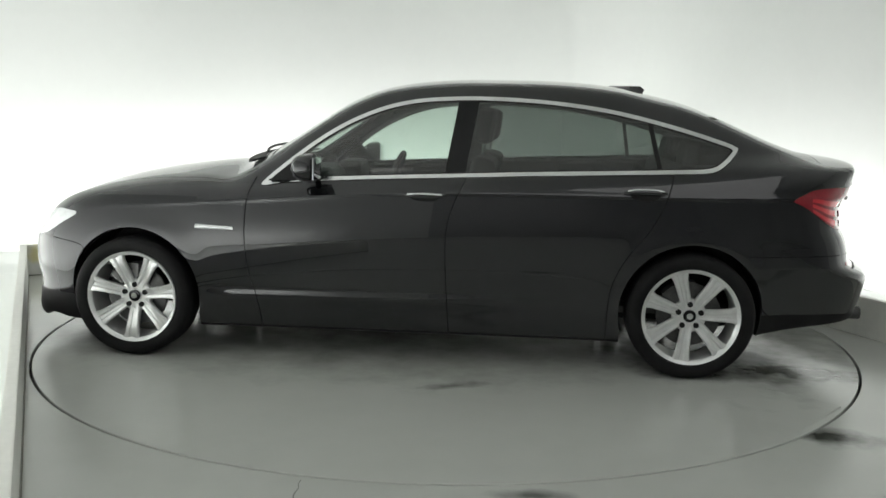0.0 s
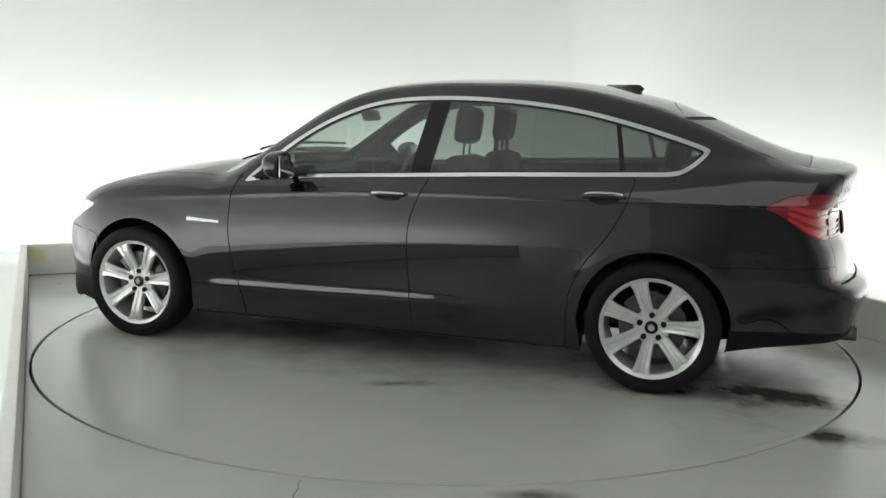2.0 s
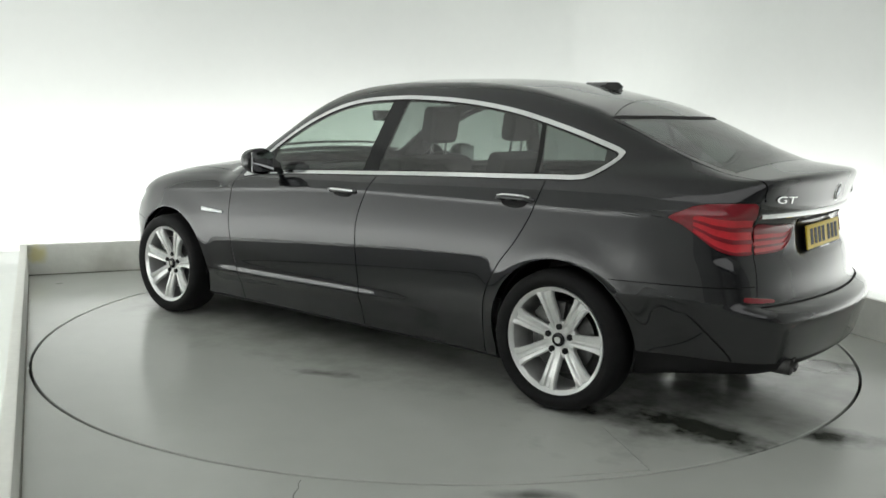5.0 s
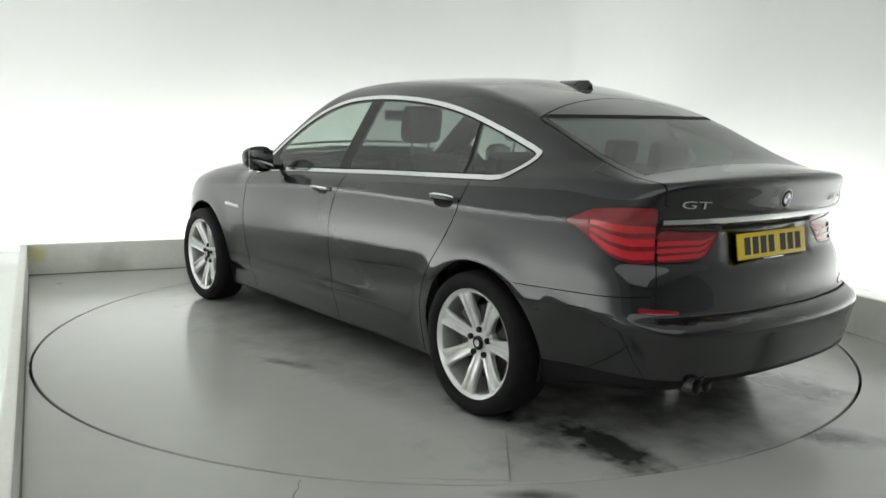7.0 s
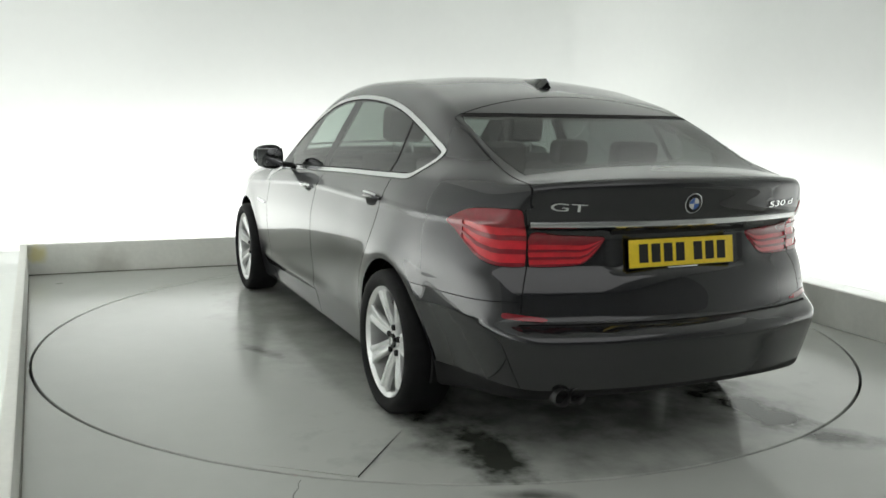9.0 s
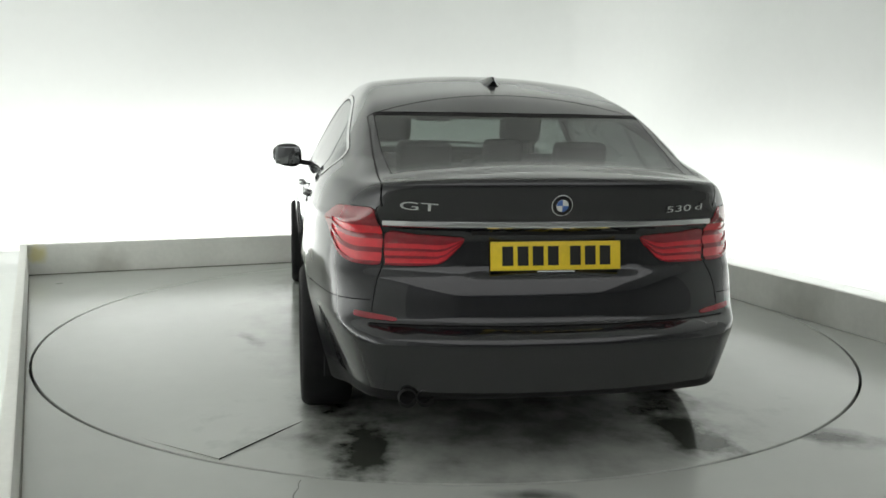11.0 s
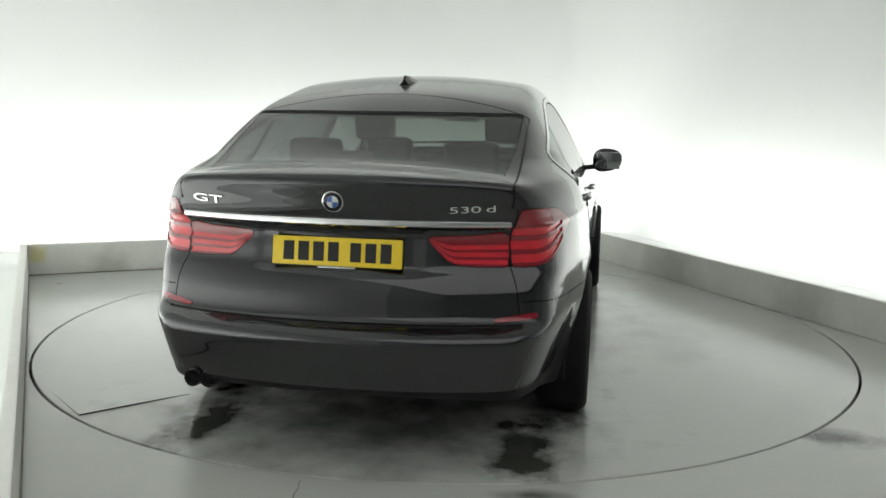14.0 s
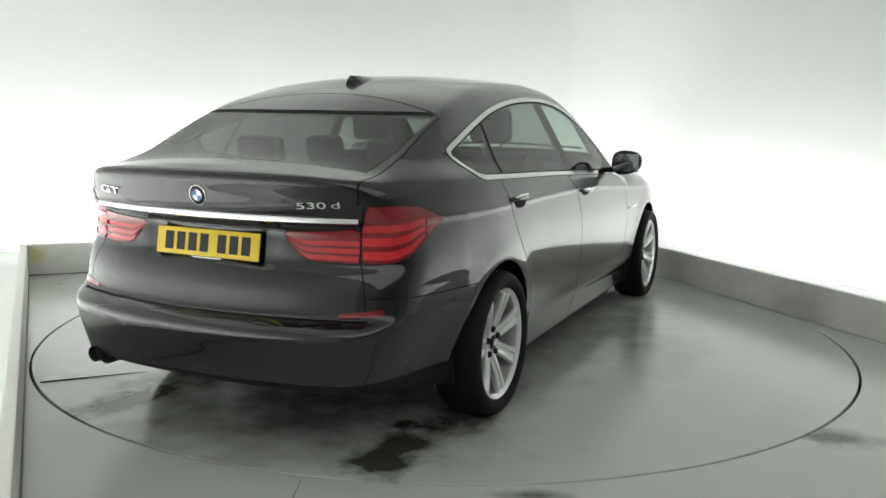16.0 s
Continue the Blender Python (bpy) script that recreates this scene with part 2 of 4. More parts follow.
def tube(bm, points, radius, steps=12, closed=False):
    pts = [Vector(p) for p in points]
    n = len(pts)
    rings = []
    up = Vector((0, 0, 1))
    for i, p in enumerate(pts):
        d = (pts[(i + 1) % n] - pts[i - 1]) if closed else (pts[min(i + 1, n - 1)] - pts[max(i - 1, 0)])
        d.normalize()
        u = up if abs(d.dot(up)) < 0.9 else Vector((1, 0, 0))
        s = d.cross(u).normalized()
        t = s.cross(d)
        rings.append([bm.verts.new(p + radius * (math.cos(a) * s + math.sin(a) * t)) for a in (2 * math.pi * k / steps for k in range(steps))])
    for i in range(n if closed else n - 1):
        A, B = rings[i], rings[(i + 1) % n]
        for k in range(steps):
            bm.faces.new((A[k], A[(k + 1) % steps], B[(k + 1) % steps], B[k]))
    if not closed:
        bm.faces.new(rings[0][::-1]), bm.faces.new(rings[-1])


def prism(bm, outline, lo, hi, m=None):
    """A flat outline of (x, y) raised from lo to hi."""
    a = [bm.verts.new((m @ Vector((x, y, lo))) if m else (x, y, lo)) for x, y in outline]
    b = [bm.verts.new((m @ Vector((x, y, hi))) if m else (x, y, hi)) for x, y in outline]
    bm.faces.new(a[::-1]), bm.faces.new(b)
    for i in range(len(a)):
        j = (i + 1) % len(a)
        bm.faces.new((a[i], a[j], b[j], b[i]))


# ---- the bay ----
def slab(name, corners, lo, hi, mat, bevel=0.0):
    bm = bmesh.new()
    prism(bm, [(p.x, p.y) for p in corners], lo, hi)
    if bevel:
        bmesh.ops.bevel(bm, geom=list(bm.edges), offset=bevel, segments=2, affect="EDGES")
    return tagged(part(name, bm, mat, smooth=False), kind="structure")


def strip_between(p, q, thick):
    """The four corners of a wall that runs from p to q, its thickness to the left."""
    d = (q - p).normalized()
    n = Vector((-d.y, d.x, 0)) * thick
    return [p, q, q + n, p + n]


def build_floor():
    steps, far = 160, 15.0
    verts, faces = [], []
    for i in range(steps):
        a = 2 * math.pi * i / steps
        c, s = math.cos(a), math.sin(a)
        k = far / max(abs(c), abs(s))
        for r, z in ((DISC_R + 0.010, -0.05), (DISC_R + 0.010, -0.004), (DISC_R + 0.013, 0.0), (4.0, 0.0), (k, 0.0)):
            verts.append((r * c, r * s, z))
    for i in range(steps):
        j = (i + 1) % steps
        for k in range(4):
            faces.append((i * 5 + k, i * 5 + k + 1, j * 5 + k + 1, j * 5 + k))
    ob = new("floor", mesh_of("floor", verts, faces, FLOOR))
    tagged(ob, "grey painted concrete floor with damp dark stains", "floor", kind="structure")
    bm = bmesh.new()
    bmesh.ops.create_circle(bm, cap_ends=True, radius=DISC_R + 0.05, segments=96, matrix=Matrix.Translation((0, 0, -0.05)))
    tagged(part("floor_pit", bm, PIT, smooth=False), kind="structure")
    # a hairline crack that runs from the turntable to the front
    bm = bmesh.new()
    rng = random.Random(4)
    pts = [bay(-1.42, -2.06) + Vector((rng.uniform(-0.012, 0.012), -0.035 * i, 0.0)) for i in range(12)]
    L, R = [], []
    for i, p in enumerate(pts):
        w = 0.0016 + 0.001 * rng.random()
        L.append(bm.verts.new((p.x - w, p.y, 0.0012))), R.append(bm.verts.new((p.x + w, p.y, 0.0012)))
    for i in range(len(pts) - 1):
        bm.faces.new((L[i], R[i], R[i + 1], L[i + 1]))
    part("crack", bm, CRACK, ob, "hairline crack in the paint", smooth=False)


def build_bay():
    lb = -2.62
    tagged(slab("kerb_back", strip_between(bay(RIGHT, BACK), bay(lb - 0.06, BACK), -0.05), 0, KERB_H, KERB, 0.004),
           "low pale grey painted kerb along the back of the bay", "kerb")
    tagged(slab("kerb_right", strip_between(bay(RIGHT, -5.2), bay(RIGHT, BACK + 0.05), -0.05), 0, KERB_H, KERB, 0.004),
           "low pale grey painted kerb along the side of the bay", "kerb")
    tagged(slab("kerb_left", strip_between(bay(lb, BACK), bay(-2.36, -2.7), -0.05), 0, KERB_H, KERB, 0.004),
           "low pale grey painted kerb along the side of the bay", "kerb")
    g = WALL_GAP
    A, B, far = -3.75, BACK + g, -12.0
    R = RIGHT + g
    # a white backdrop wall with rounded corners round the bay, and grey walls that close the hall behind it
    def arc(ca, cb, r, a0):
        return [bay(ca + r * math.cos(radians(a0 + k * 6)), cb + r * math.sin(radians(a0 + k * 6))) for k in range(16)]
    white = [bay(R, -5.6)] + arc(R - 0.7, B - 0.7, 0.7, 0) + arc(A + 0.7, B - 0.7, 0.7, 90) + [bay(A, -5.6)]
    # unseen walls; their grey dims what the car's flank reflects
    grey = [bay(A, -5.6)] + arc(A + 2.0, far + 2.0, 2.0, 180) + arc(R - 2.0, far + 2.0, 2.0, 270) + [bay(R, -5.6)]
    for name, line, mat, label in (("wall_backdrop", white, WALL, "plain white painted wall with rounded corners"), ("wall_hall", grey, HALL, "plain grey wall, out of view, that closes the hall")):
        bm = bmesh.new()
        rings = []
        last = len(line) - 1
        for i, p in enumerate(line):
            d = (line[min(i + 1, last)] - line[max(i - 1, 0)]).normalized()
            n = Vector((d.y, -d.x, 0)) * 0.1
            rings.append([bm.verts.new((q.x, q.y, z)) for q, z in ((p, 0), (p, CEIL), (p + n, CEIL), (p + n, 0))])
        for P, Q in zip(rings, rings[1:]):
            for k in range(4):
                bm.faces.new((P[k], P[(k + 1) % 4], Q[(k + 1) % 4], Q[k]))
        bm.faces.new(rings[0]), bm.faces.new(rings[-1][::-1])
        tagged(part(name, bm, mat), label, "wall", kind="structure")
    # dirt that has gathered along the foot of the kerbs
    for name, p, q in (("dirt_line_back", bay(RIGHT - 0.005, BACK - 0.004), bay(lb, BACK - 0.004)),
                       ("dirt_line_left", bay(lb + 0.004, BACK - 0.01), bay(-2.356, -2.7))):
        tagged(slab(name, strip_between(p, q, 0.004), 0.0, 0.007, GRIME), "thin dark line of dirt along the kerb's foot", "trim")
    # white trough floors between kerbs and wall
    tagged(slab("trough_back", [bay(A + 0.01, BACK + 0.06), bay(R - 0.01, BACK + 0.06), bay(R - 0.01, B - 0.005), bay(A + 0.01, B - 0.005)], 0.0, 0.02, WALL), "white painted strip behind the kerb", "floor")
    tagged(slab("trough_right", [bay(RIGHT + 0.06, -5.2), bay(R - 0.005, -5.2), bay(R - 0.005, BACK + 0.055), bay(RIGHT + 0.06, BACK + 0.055)], 0.0, 0.02, WALL), "white painted strip behind the kerb", "floor")
    tagged(slab("trough_left", [bay(A + 0.005, -2.7), bay(-2.43, -2.7), bay(-2.69, BACK + 0.055), bay(A + 0.005, BACK + 0.055)], 0.0, 0.02, WALL), "white painted strip behind the kerb", "floor")
    tagged(slab("ceiling", [bay(A - 0.1, far - 0.1), bay(R + 0.1, far - 0.1), bay(R + 0.1, B + 0.1), bay(A - 0.1, B + 0.1)], CEIL, CEIL + 0.1, CEILING),
           "plain pale ceiling", "ceiling")


def build_turntable():
    bm = bmesh.new()
    lathe(bm, [(0.0001, 0.0), (1.2, 0.0), (DISC_R - 0.006, 0.0), (DISC_R - 0.003, -0.004), (DISC_R - 0.003, -0.04), (0.0001, -0.04)], 160, "Z", closed=False)
    bmesh.ops.remove_doubles(bm, verts=bm.verts, dist=0.0005)
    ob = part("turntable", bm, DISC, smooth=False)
    tagged(ob, "grey painted round turntable flush with the floor, stained and scuffed, the car's shade painted on", "turntable")
    # a plate's lip: a low dark step that is seen from one side, and slopes back into the floor
    p, q = Vector((-2.06, 1.30, 0)), Vector((-1.66, 0.965, 0))
    d = (q - p).normalized()
    n = Vector((-d.y, d.x, 0))
    if n.x < 0:
        n = -n
    up = Vector((0, 0, 1))
    bm = bmesh.new()
    rows = [[bm.verts.new(v) for v in (c, c + up * h, c + n * 0.45)] for c, h in ((p, 0.007), ((p + q) / 2, 0.006), (q, 0.0015))]
    for A, B in zip(rows, rows[1:]):
        bm.faces.new((A[0], A[1], B[1], B[0])), bm.faces.new((A[1], A[2], B[2], B[1])), bm.faces.new((A[2], A[0], B[0], B[2]))
    bm.faces.new(rows[0]), bm.faces.new(rows[-1][::-1])
    part("plate_lip", bm, DISC, ob, "slightly raised plate edge", smooth=False)
    bm = bmesh.new()
    rows = [[bm.verts.new(v) for v in (c - n * 0.0012 + up * 0.0004, c - n * 0.0012 + up * h)] for c, h in ((p, 0.0068), ((p + q) / 2, 0.0058), (q, 0.0013))]
    for A, B in zip(rows, rows[1:]):
        bm.faces.new((A[0], A[1], B[1], B[0]))
    part("plate_edge", bm, PIT, ob, "dark edge of the raised plate", smooth=False)
    return ob


build_floor()
build_bay()
turntable = build_turntable()


# ---- the car's body: a smooth solid, cut along its panel lines ----
CX, CY = 1.391, -0.005      # the turntable's centre in the car's own space (x forward from the rear axle, y to its left)


def curve(points, sigma=0.03, step=0.005):
    """A smooth function through (at, value) points."""
    xs, ys = np.array(points, float).T
    order = np.argsort(xs)
    xs, ys = xs[order], ys[order]
    g = np.arange(xs[0] - 0.5, xs[-1] + 0.5, step)
    h = np.diff(xs)
    d = np.diff(ys) / h
    m = np.zeros_like(xs)
    m[0], m[-1] = d[0], d[-1]
    for i in range(1, len(xs) - 1):
        if d[i - 1] * d[i] > 0:
            w1, w2 = 2 * h[i] + h[i - 1], h[i] + 2 * h[i - 1]
            m[i] = (w1 + w2) / (w1 / d[i - 1] + w2 / d[i])
    i = np.clip(np.searchsorted(xs, g) - 1, 0, len(h) - 1)
    t = (g - xs[i]) / h[i]
    v = ((2 * t ** 3 - 3 * t ** 2 + 1) * ys[i] + (t ** 3 - 2 * t ** 2 + t) * h[i] * m[i] +
         (-2 * t ** 3 + 3 * t ** 2) * ys[i + 1] + (t ** 3 - t ** 2) * h[i] * m[i + 1])
    v = np.where(g < xs[0], ys[0] + m[0] * (g - xs[0]), np.where(g > xs[-1], ys[-1] + m[-1] * (g - xs[-1]), v))
    if sigma:
        k = np.exp(-0.5 * (np.arange(-int(3 * sigma / step), int(3 * sigma / step) + 1) * step / sigma) ** 2)
        k /= k.sum()
        pad = len(k) // 2
        v = np.convolve(np.pad(v, pad, mode="reflect", reflect_type="odd"), k, mode="valid")
    return lambda q: np.interp(q, g, v)


TOP = curve([(4.1, 0.40), (3.93, 0.60), (3.83, 0.715), (3.73, 0.805), (3.62, 0.880), (3.47, 0.948), (3.29, 1.000), (3.01, 1.048), (2.72, 1.078), (2.58, 1.085),
             (2.44, 1.150), (2.12, 1.345), (1.90, 1.475), (1.70, 1.543), (1.48, 1.575), (1.18, 1.590), (0.85, 1.588), (0.59, 1.577), (0.41, 1.558),
             (0.21, 1.518), (0.03, 1.476), (-0.17, 1.401), (-0.36, 1.316), (-0.56, 1.234), (-0.70, 1.189), (-0.80, 1.173), (-0.88, 1.164), (-0.95, 1.148), (-1.1, 1.10)], 0.035)
CROWN = curve([(4.0, 0.10), (3.0, 0.10), (2.7, 0.12), (2.45, 0.18), (2.0, 0.18), (1.6, 0.14), (0.8, 0.13), (-0.1, 0.14), (-0.6, 0.13), (-1.0, 0.08)], 0.06)
REAR = curve([(0.10, -0.90), (0.22, -0.975), (0.27, -1.002), (0.34, -1.028), (0.46, -1.058), (0.535, -1.073), (0.570, -1.053), (0.595, -0.985), (0.63, -0.972), (0.70, -0.958), (0.76, -0.935),
              (0.80, -0.910), (0.86, -0.902), (0.905, -0.895), (0.94, -0.905), (0.965, -0.925), (1.00, -0.942), (1.06, -0.955), (1.11, -0.968), (1.15, -0.975), (1.3, -0.98)], 0.010)
NOSE = curve([(0.0, 3.72), (0.14, 3.925), (0.20, 3.94), (0.27, 3.925), (0.36, 3.915), (0.50, 3.935), (0.62, 3.925), (0.75, 3.86), (1.0, 3.7)], 0.02)
BOTTOM = curve([(-1.2, 0.345), (-1.0, 0.315), (-0.85, 0.290), (-0.6, 0.258), (-0.38, 0.225), (-0.1, 0.18), (0.2, 0.165), (2.7, 0.165), (3.3, 0.17), (3.6, 0.15), (3.75, 0.14), (4.0, 0.16)], 0.03)
SHOULDER = curve([(4.0, 0.74), (3.6, 0.80), (3.33, 0.83), (2.8, 0.868), (2.38, 0.897), (1.56, 0.948), (0.86, 0.963), (0.2, 0.963), (-0.5, 0.966), (-1.1, 0.97)], 0.10)
BELT = curve([(4.0, 0.88), (3.0, 0.95), (2.33, 0.985), (1.96, 1.009), (1.29, 1.037), (0.39, 1.072), (0.0, 1.088), (-0.3, 1.10), (-1.0, 1.12)], 0.10)
WIDE = curve([(4.1, 0.50), (3.95, 0.64), (3.85, 0.73), (3.7, 0.82), (3.5, 0.902), (3.3, 0.940), (3.07, 0.953), (2.6, 0.950), (2.0, 0.948), (1.3, 0.948), (0.7, 0.952), (0.3, 0.960),
              (0.0, 0.962), (-0.3, 0.945), (-0.55, 0.912), (-0.75, 0.868), (-0.9, 0.815), (-1.0, 0.765), (-1.1, 0.69)], 0.05)
UPPER = curve([(4.0, 0.86), (3.0, 0.94), (2.4, 1.0), (1.8, 1.018), (0.9, 1.006), (0.3, 0.985), (-0.1, 0.958), (-0.4, 0.93), (-0.75, 0.885), (-1.0, 0.86)], 0.10)
# share of the full width, from the sill (0) to the shoulder (1)
SECTION = curve([(-0.3, 0.86), (-0.05, 0.918), (0.0, 0.928), (0.10, 0.947), (0.20, 0.963), (0.30, 0.976), (0.40, 0.9855), (0.50, 0.9925), (0.60, 0.9970), (0.68, 0.9988), (0.74, 0.9980),
                 (0.80, 0.9945), (0.90, 0.9845), (1.0, 0.9725), (1.06, 0.966), (1.2, 0.95)], 0.02)
LEAN = 0.505


def tuck(x):
    """How much the lower flank turns in, growing smoothly from the rear wheel to the tail."""
    t = np.clip((-0.10 - x) / 0.5, 0, 1)
    return t * t * (3 - 2 * t)


def side_width(x, z):
    """How far the flank stands out at x and height z."""
    zs, zb = SHOULDER(x), BELT(x)
    w = WIDE(x)
    # the flank leans in towards the tail above the bumper
    tail = np.clip((-0.35 - x) / 0.6, 0, 1) ** 1.5 * np.clip((z - 0.55) / 0.45, 0, 1) * 0.055
    w = w - tail
    low = w * SECTION((z - 0.18) / (zs - 0.18))
    edge = w * 0.9725
    t = (z - zs) / np.maximum(zb - zs, 0.03)
    mid = edge - (0.048 * np.clip(t, 0, 1) + 0.0) * (0.35 + 0.65 * np.clip(t, 0, 1))
    up = (edge - 0.048) * (UPPER(x) / 1.0) + 0.0
    up = np.where(t > 1, up - LEAN * (z - zb) - 0.06 * (z - zb) ** 2, 9)
    blend = np.clip((z - zb) / 0.10, 0, 1)
    blend = blend * blend * (3 - 2 * blend)
    high = np.where(z > zb, (1 - blend) * (mid - LEAN * (z - zb)) + blend * np.where(up < 8, up, mid), mid)
    y = np.where(z < zs, low, high)
    # a ledge along the sill that fades out before the rear wheel
    y = y + 0.013 * np.exp(-((z - 0.350 - 0.012 * (2.4 - x)) / 0.040) ** 2) * np.clip((x - 0.55) / 0.7, 0, 1) * np.clip((2.75 - x) / 0.25, 0, 1)
    # the crease through the door handles
    y = y + 0.0040 * np.exp(-((z - zs - 0.002) / 0.013) ** 2) * np.clip((3.3 - x) / 0.6, 0, 1)
    # the bumper's flank turns in under a crease that carries its ledge round the corner
    y = y - tuck(x) * (0.19 * np.clip(0.605 - z, 0, 0.4) + 0.06 * np.clip(z - 0.605, 0, 0.10))
    # flared lips round the wheels
    for wx, amp in ((0.0, 0.010), (3.07, 0.007)):
        r = np.hypot(x - wx, (z - 0.35))
        y = y + amp * np.exp(-((r - 0.385) / 0.075) ** 2) * (z > 0.1)
    return y


def smax(a, b, k):
    h = np.maximum(k - np.abs(a - b), 0.0) / k
    return np.maximum(a, b) + h * h * k * 0.25


def belly(x, y):
    """The underside's height: low along the sills, higher between them."""
    k = np.clip((0.80 - y) / 0.10, 0, 1) * np.clip((x + 0.2) / 0.3, 0, 1) * np.clip((3.75 - x) / 0.2, 0, 1)
    return BOTTOM(x) + 0.09 * k


def solid(p):
    """Below zero inside the body."""
    x, y, z = p[..., 0], np.abs(p[..., 1]), p[..., 2]
    sl = (TOP(x + 0.01) - TOP(x - 0.01)) / 0.02
    top = (z - (TOP(x) - CROWN(x) * y * y)) / np.sqrt(1 + sl * sl)
    side = (y - side_width(x, z)) * 0.92
    recess = 0.010 / (1 + np.exp((y - 0.325) / 0.012)) / (1 + np.exp((0.775 - z) / 0.006)) / (1 + np.exp((z - 0.950) / 0.004))
    rear = (REAR(z) + recess + 0.20 * y * y + 0.10 * y ** 4 - x) * 0.95
    nose = (x - (NOSE(z) - 0.26 * y * y - 0.18 * y ** 4)) * 0.9
    base = belly(x, y) - z
    kt = np.interp(x, [-0.95, -0.75, -0.3, 0.3, 1.6, 2.2, 2.6, 3.2, 3.8], [0.04, 0.06, 0.075, 0.085, 0.09, 0.085, 0.13, 0.14, 0.13])
    f = smax(top, side, kt)
    f = smax(f, smax(rear, side, 0.10), 0.035)
    f = smax(f, smax(nose, side, 0.16), 0.07)
    f = smax(f, base, 0.03)
    return f


def normal_at(p, e=0.002):
    n = np.stack([solid(p + np.eye(3)[i] * e) - solid(p - np.eye(3)[i] * e) for i in range(3)], -1)
    return n / np.linalg.norm(n, axis=-1, keepdims=True)


def skin():
    """Half of the body (y >= 0) as quads, met by rays from a core box out to a hull box."""
    lo, hi = np.array([-1.25, 0.0, 0.0]), np.array([4.1, 1.15, 1.75])
    mid = np.array([1.40, 0.0, 0.68])
    shrink = np.array([0.76, 0.45, 0.12])
    nx, ny, nz = 280, 54, 88
    gx = lo[0] + (hi[0] - lo[0]) * np.linspace(0, 1, nx + 1)
    gy = hi[1] * np.linspace(0, 1, ny + 1)
    gz = hi[2] * np.linspace(0, 1, nz + 1)
    index, pts, quads = {}, [], []

    def vid(i, j, k):
        key = (i, j, k)
        if key not in index:
            index[key] = len(pts)
            pts.append((gx[i], gy[j], gz[k]))
        return index[key]
    for i in range(nx):
        for k in range(nz):
            quads.append((vid(i, ny, k), vid(i, ny, k + 1), vid(i + 1, ny, k + 1), vid(i + 1, ny, k)))
        for j in range(ny):
            quads.append((vid(i, j, nz), vid(i + 1, j, nz), vid(i + 1, j + 1, nz), vid(i, j + 1, nz)))
            quads.append((vid(i, j, 0), vid(i, j + 1, 0), vid(i + 1, j + 1, 0), vid(i + 1, j, 0)))
    for j in range(ny):
        for k in range(nz):
            quads.append((vid(0, j, k), vid(0, j, k + 1), vid(0, j + 1, k + 1), vid(0, j + 1, k)))
            quads.append((vid(nx, j, k), vid(nx, j + 1, k), vid(nx, j + 1, k + 1), vid(nx, j, k + 1)))
    P = np.array(pts)
    core = mid + (P - mid) * shrink
    core[:, 2] = np.maximum(core[:, 2], 0.40)
    a, b = np.zeros(len(P)), np.ones(len(P)) * 1.05
    ts = np.linspace(0, 1.05, 43)
    vals = np.stack([solid(core + (P - core) * t) for t in ts])
    out = vals > 0
    last = np.where(out.all(0), 1, len(ts) - 1 - np.argmax(~out[::-1], axis=0))     # last sample inside
    last = np.minimum(last, len(ts) - 2)
    a, b = ts[last], ts[last + 1]
    for _ in range(22):
        m = (a + b) / 2
        inside = solid(core + (P - core) * m[:, None]) < 0
        a, b = np.where(inside, m, a), np.where(inside, b, m)
    V = core + (P - core) * ((a + b) / 2)[:, None]
    V[P[:, 1] == 0, 1] = 0.0
    return V, quads


def dense(points, closed=True, per=10, soft=True):
    """A rounded outline through points."""
    p = np.array(points, float)
    if not soft:
        return p
    n = len(p)
    out = []
    for i in range(n if closed else n - 1):
        p0, p1, p2, p3 = (p[(i + k) % n] if closed else p[min(max(i + k, 0), n - 1)] for k in (-1, 0, 1, 2))
        for t in np.arange(per) / per:
            out.append(0.5 * (2 * p1 + (p2 - p0) * t + (2 * p0 - 5 * p1 + 4 * p2 - p3) * t * t + (3 * p1 - p0 - 3 * p2 + p3) * t ** 3))
    if not closed:
        out.append(p[-1])
    return np.array(out)


def to_line(q, line, closed):
    """Distance from 2D points to an outline; below zero inside a closed one, or to the left of an open one."""
    a = line
    b = np.roll(line, -1, axis=0) if closed else line[1:]
    a = a if closed else line[:-1]
    best = np.full(len(q), 1e9)
    sign = np.ones(len(q))
    inside = np.zeros(len(q), bool)
    for s, e in zip(a, b):
        d = e - s
        L = d @ d
        if L < 1e-12:
            continue
        w = q - s
        t = np.clip(w @ d / L, 0, 1)
        dist = np.hypot(*(w - t[:, None] * d).T)
        near = dist < best - 1e-9
        cross = d[0] * w[:, 1] - d[1] * w[:, 0]
        sign = np.where(near, np.where(cross > 0, -1.0, 1.0), sign)
        best = np.where(near, dist, best)
        if closed:
            hit = (s[1] > q[:, 1]) != (e[1] > q[:, 1])
            with np.errstate(divide="ignore", invalid="ignore"):
                inside ^= hit & (q[:, 0] < s[0] + (q[:, 1] - s[1]) / (e[1] - s[1] if e[1] != s[1] else 1e-12) * d[0])
    return np.where(inside, -best, best) if closed else best * sign


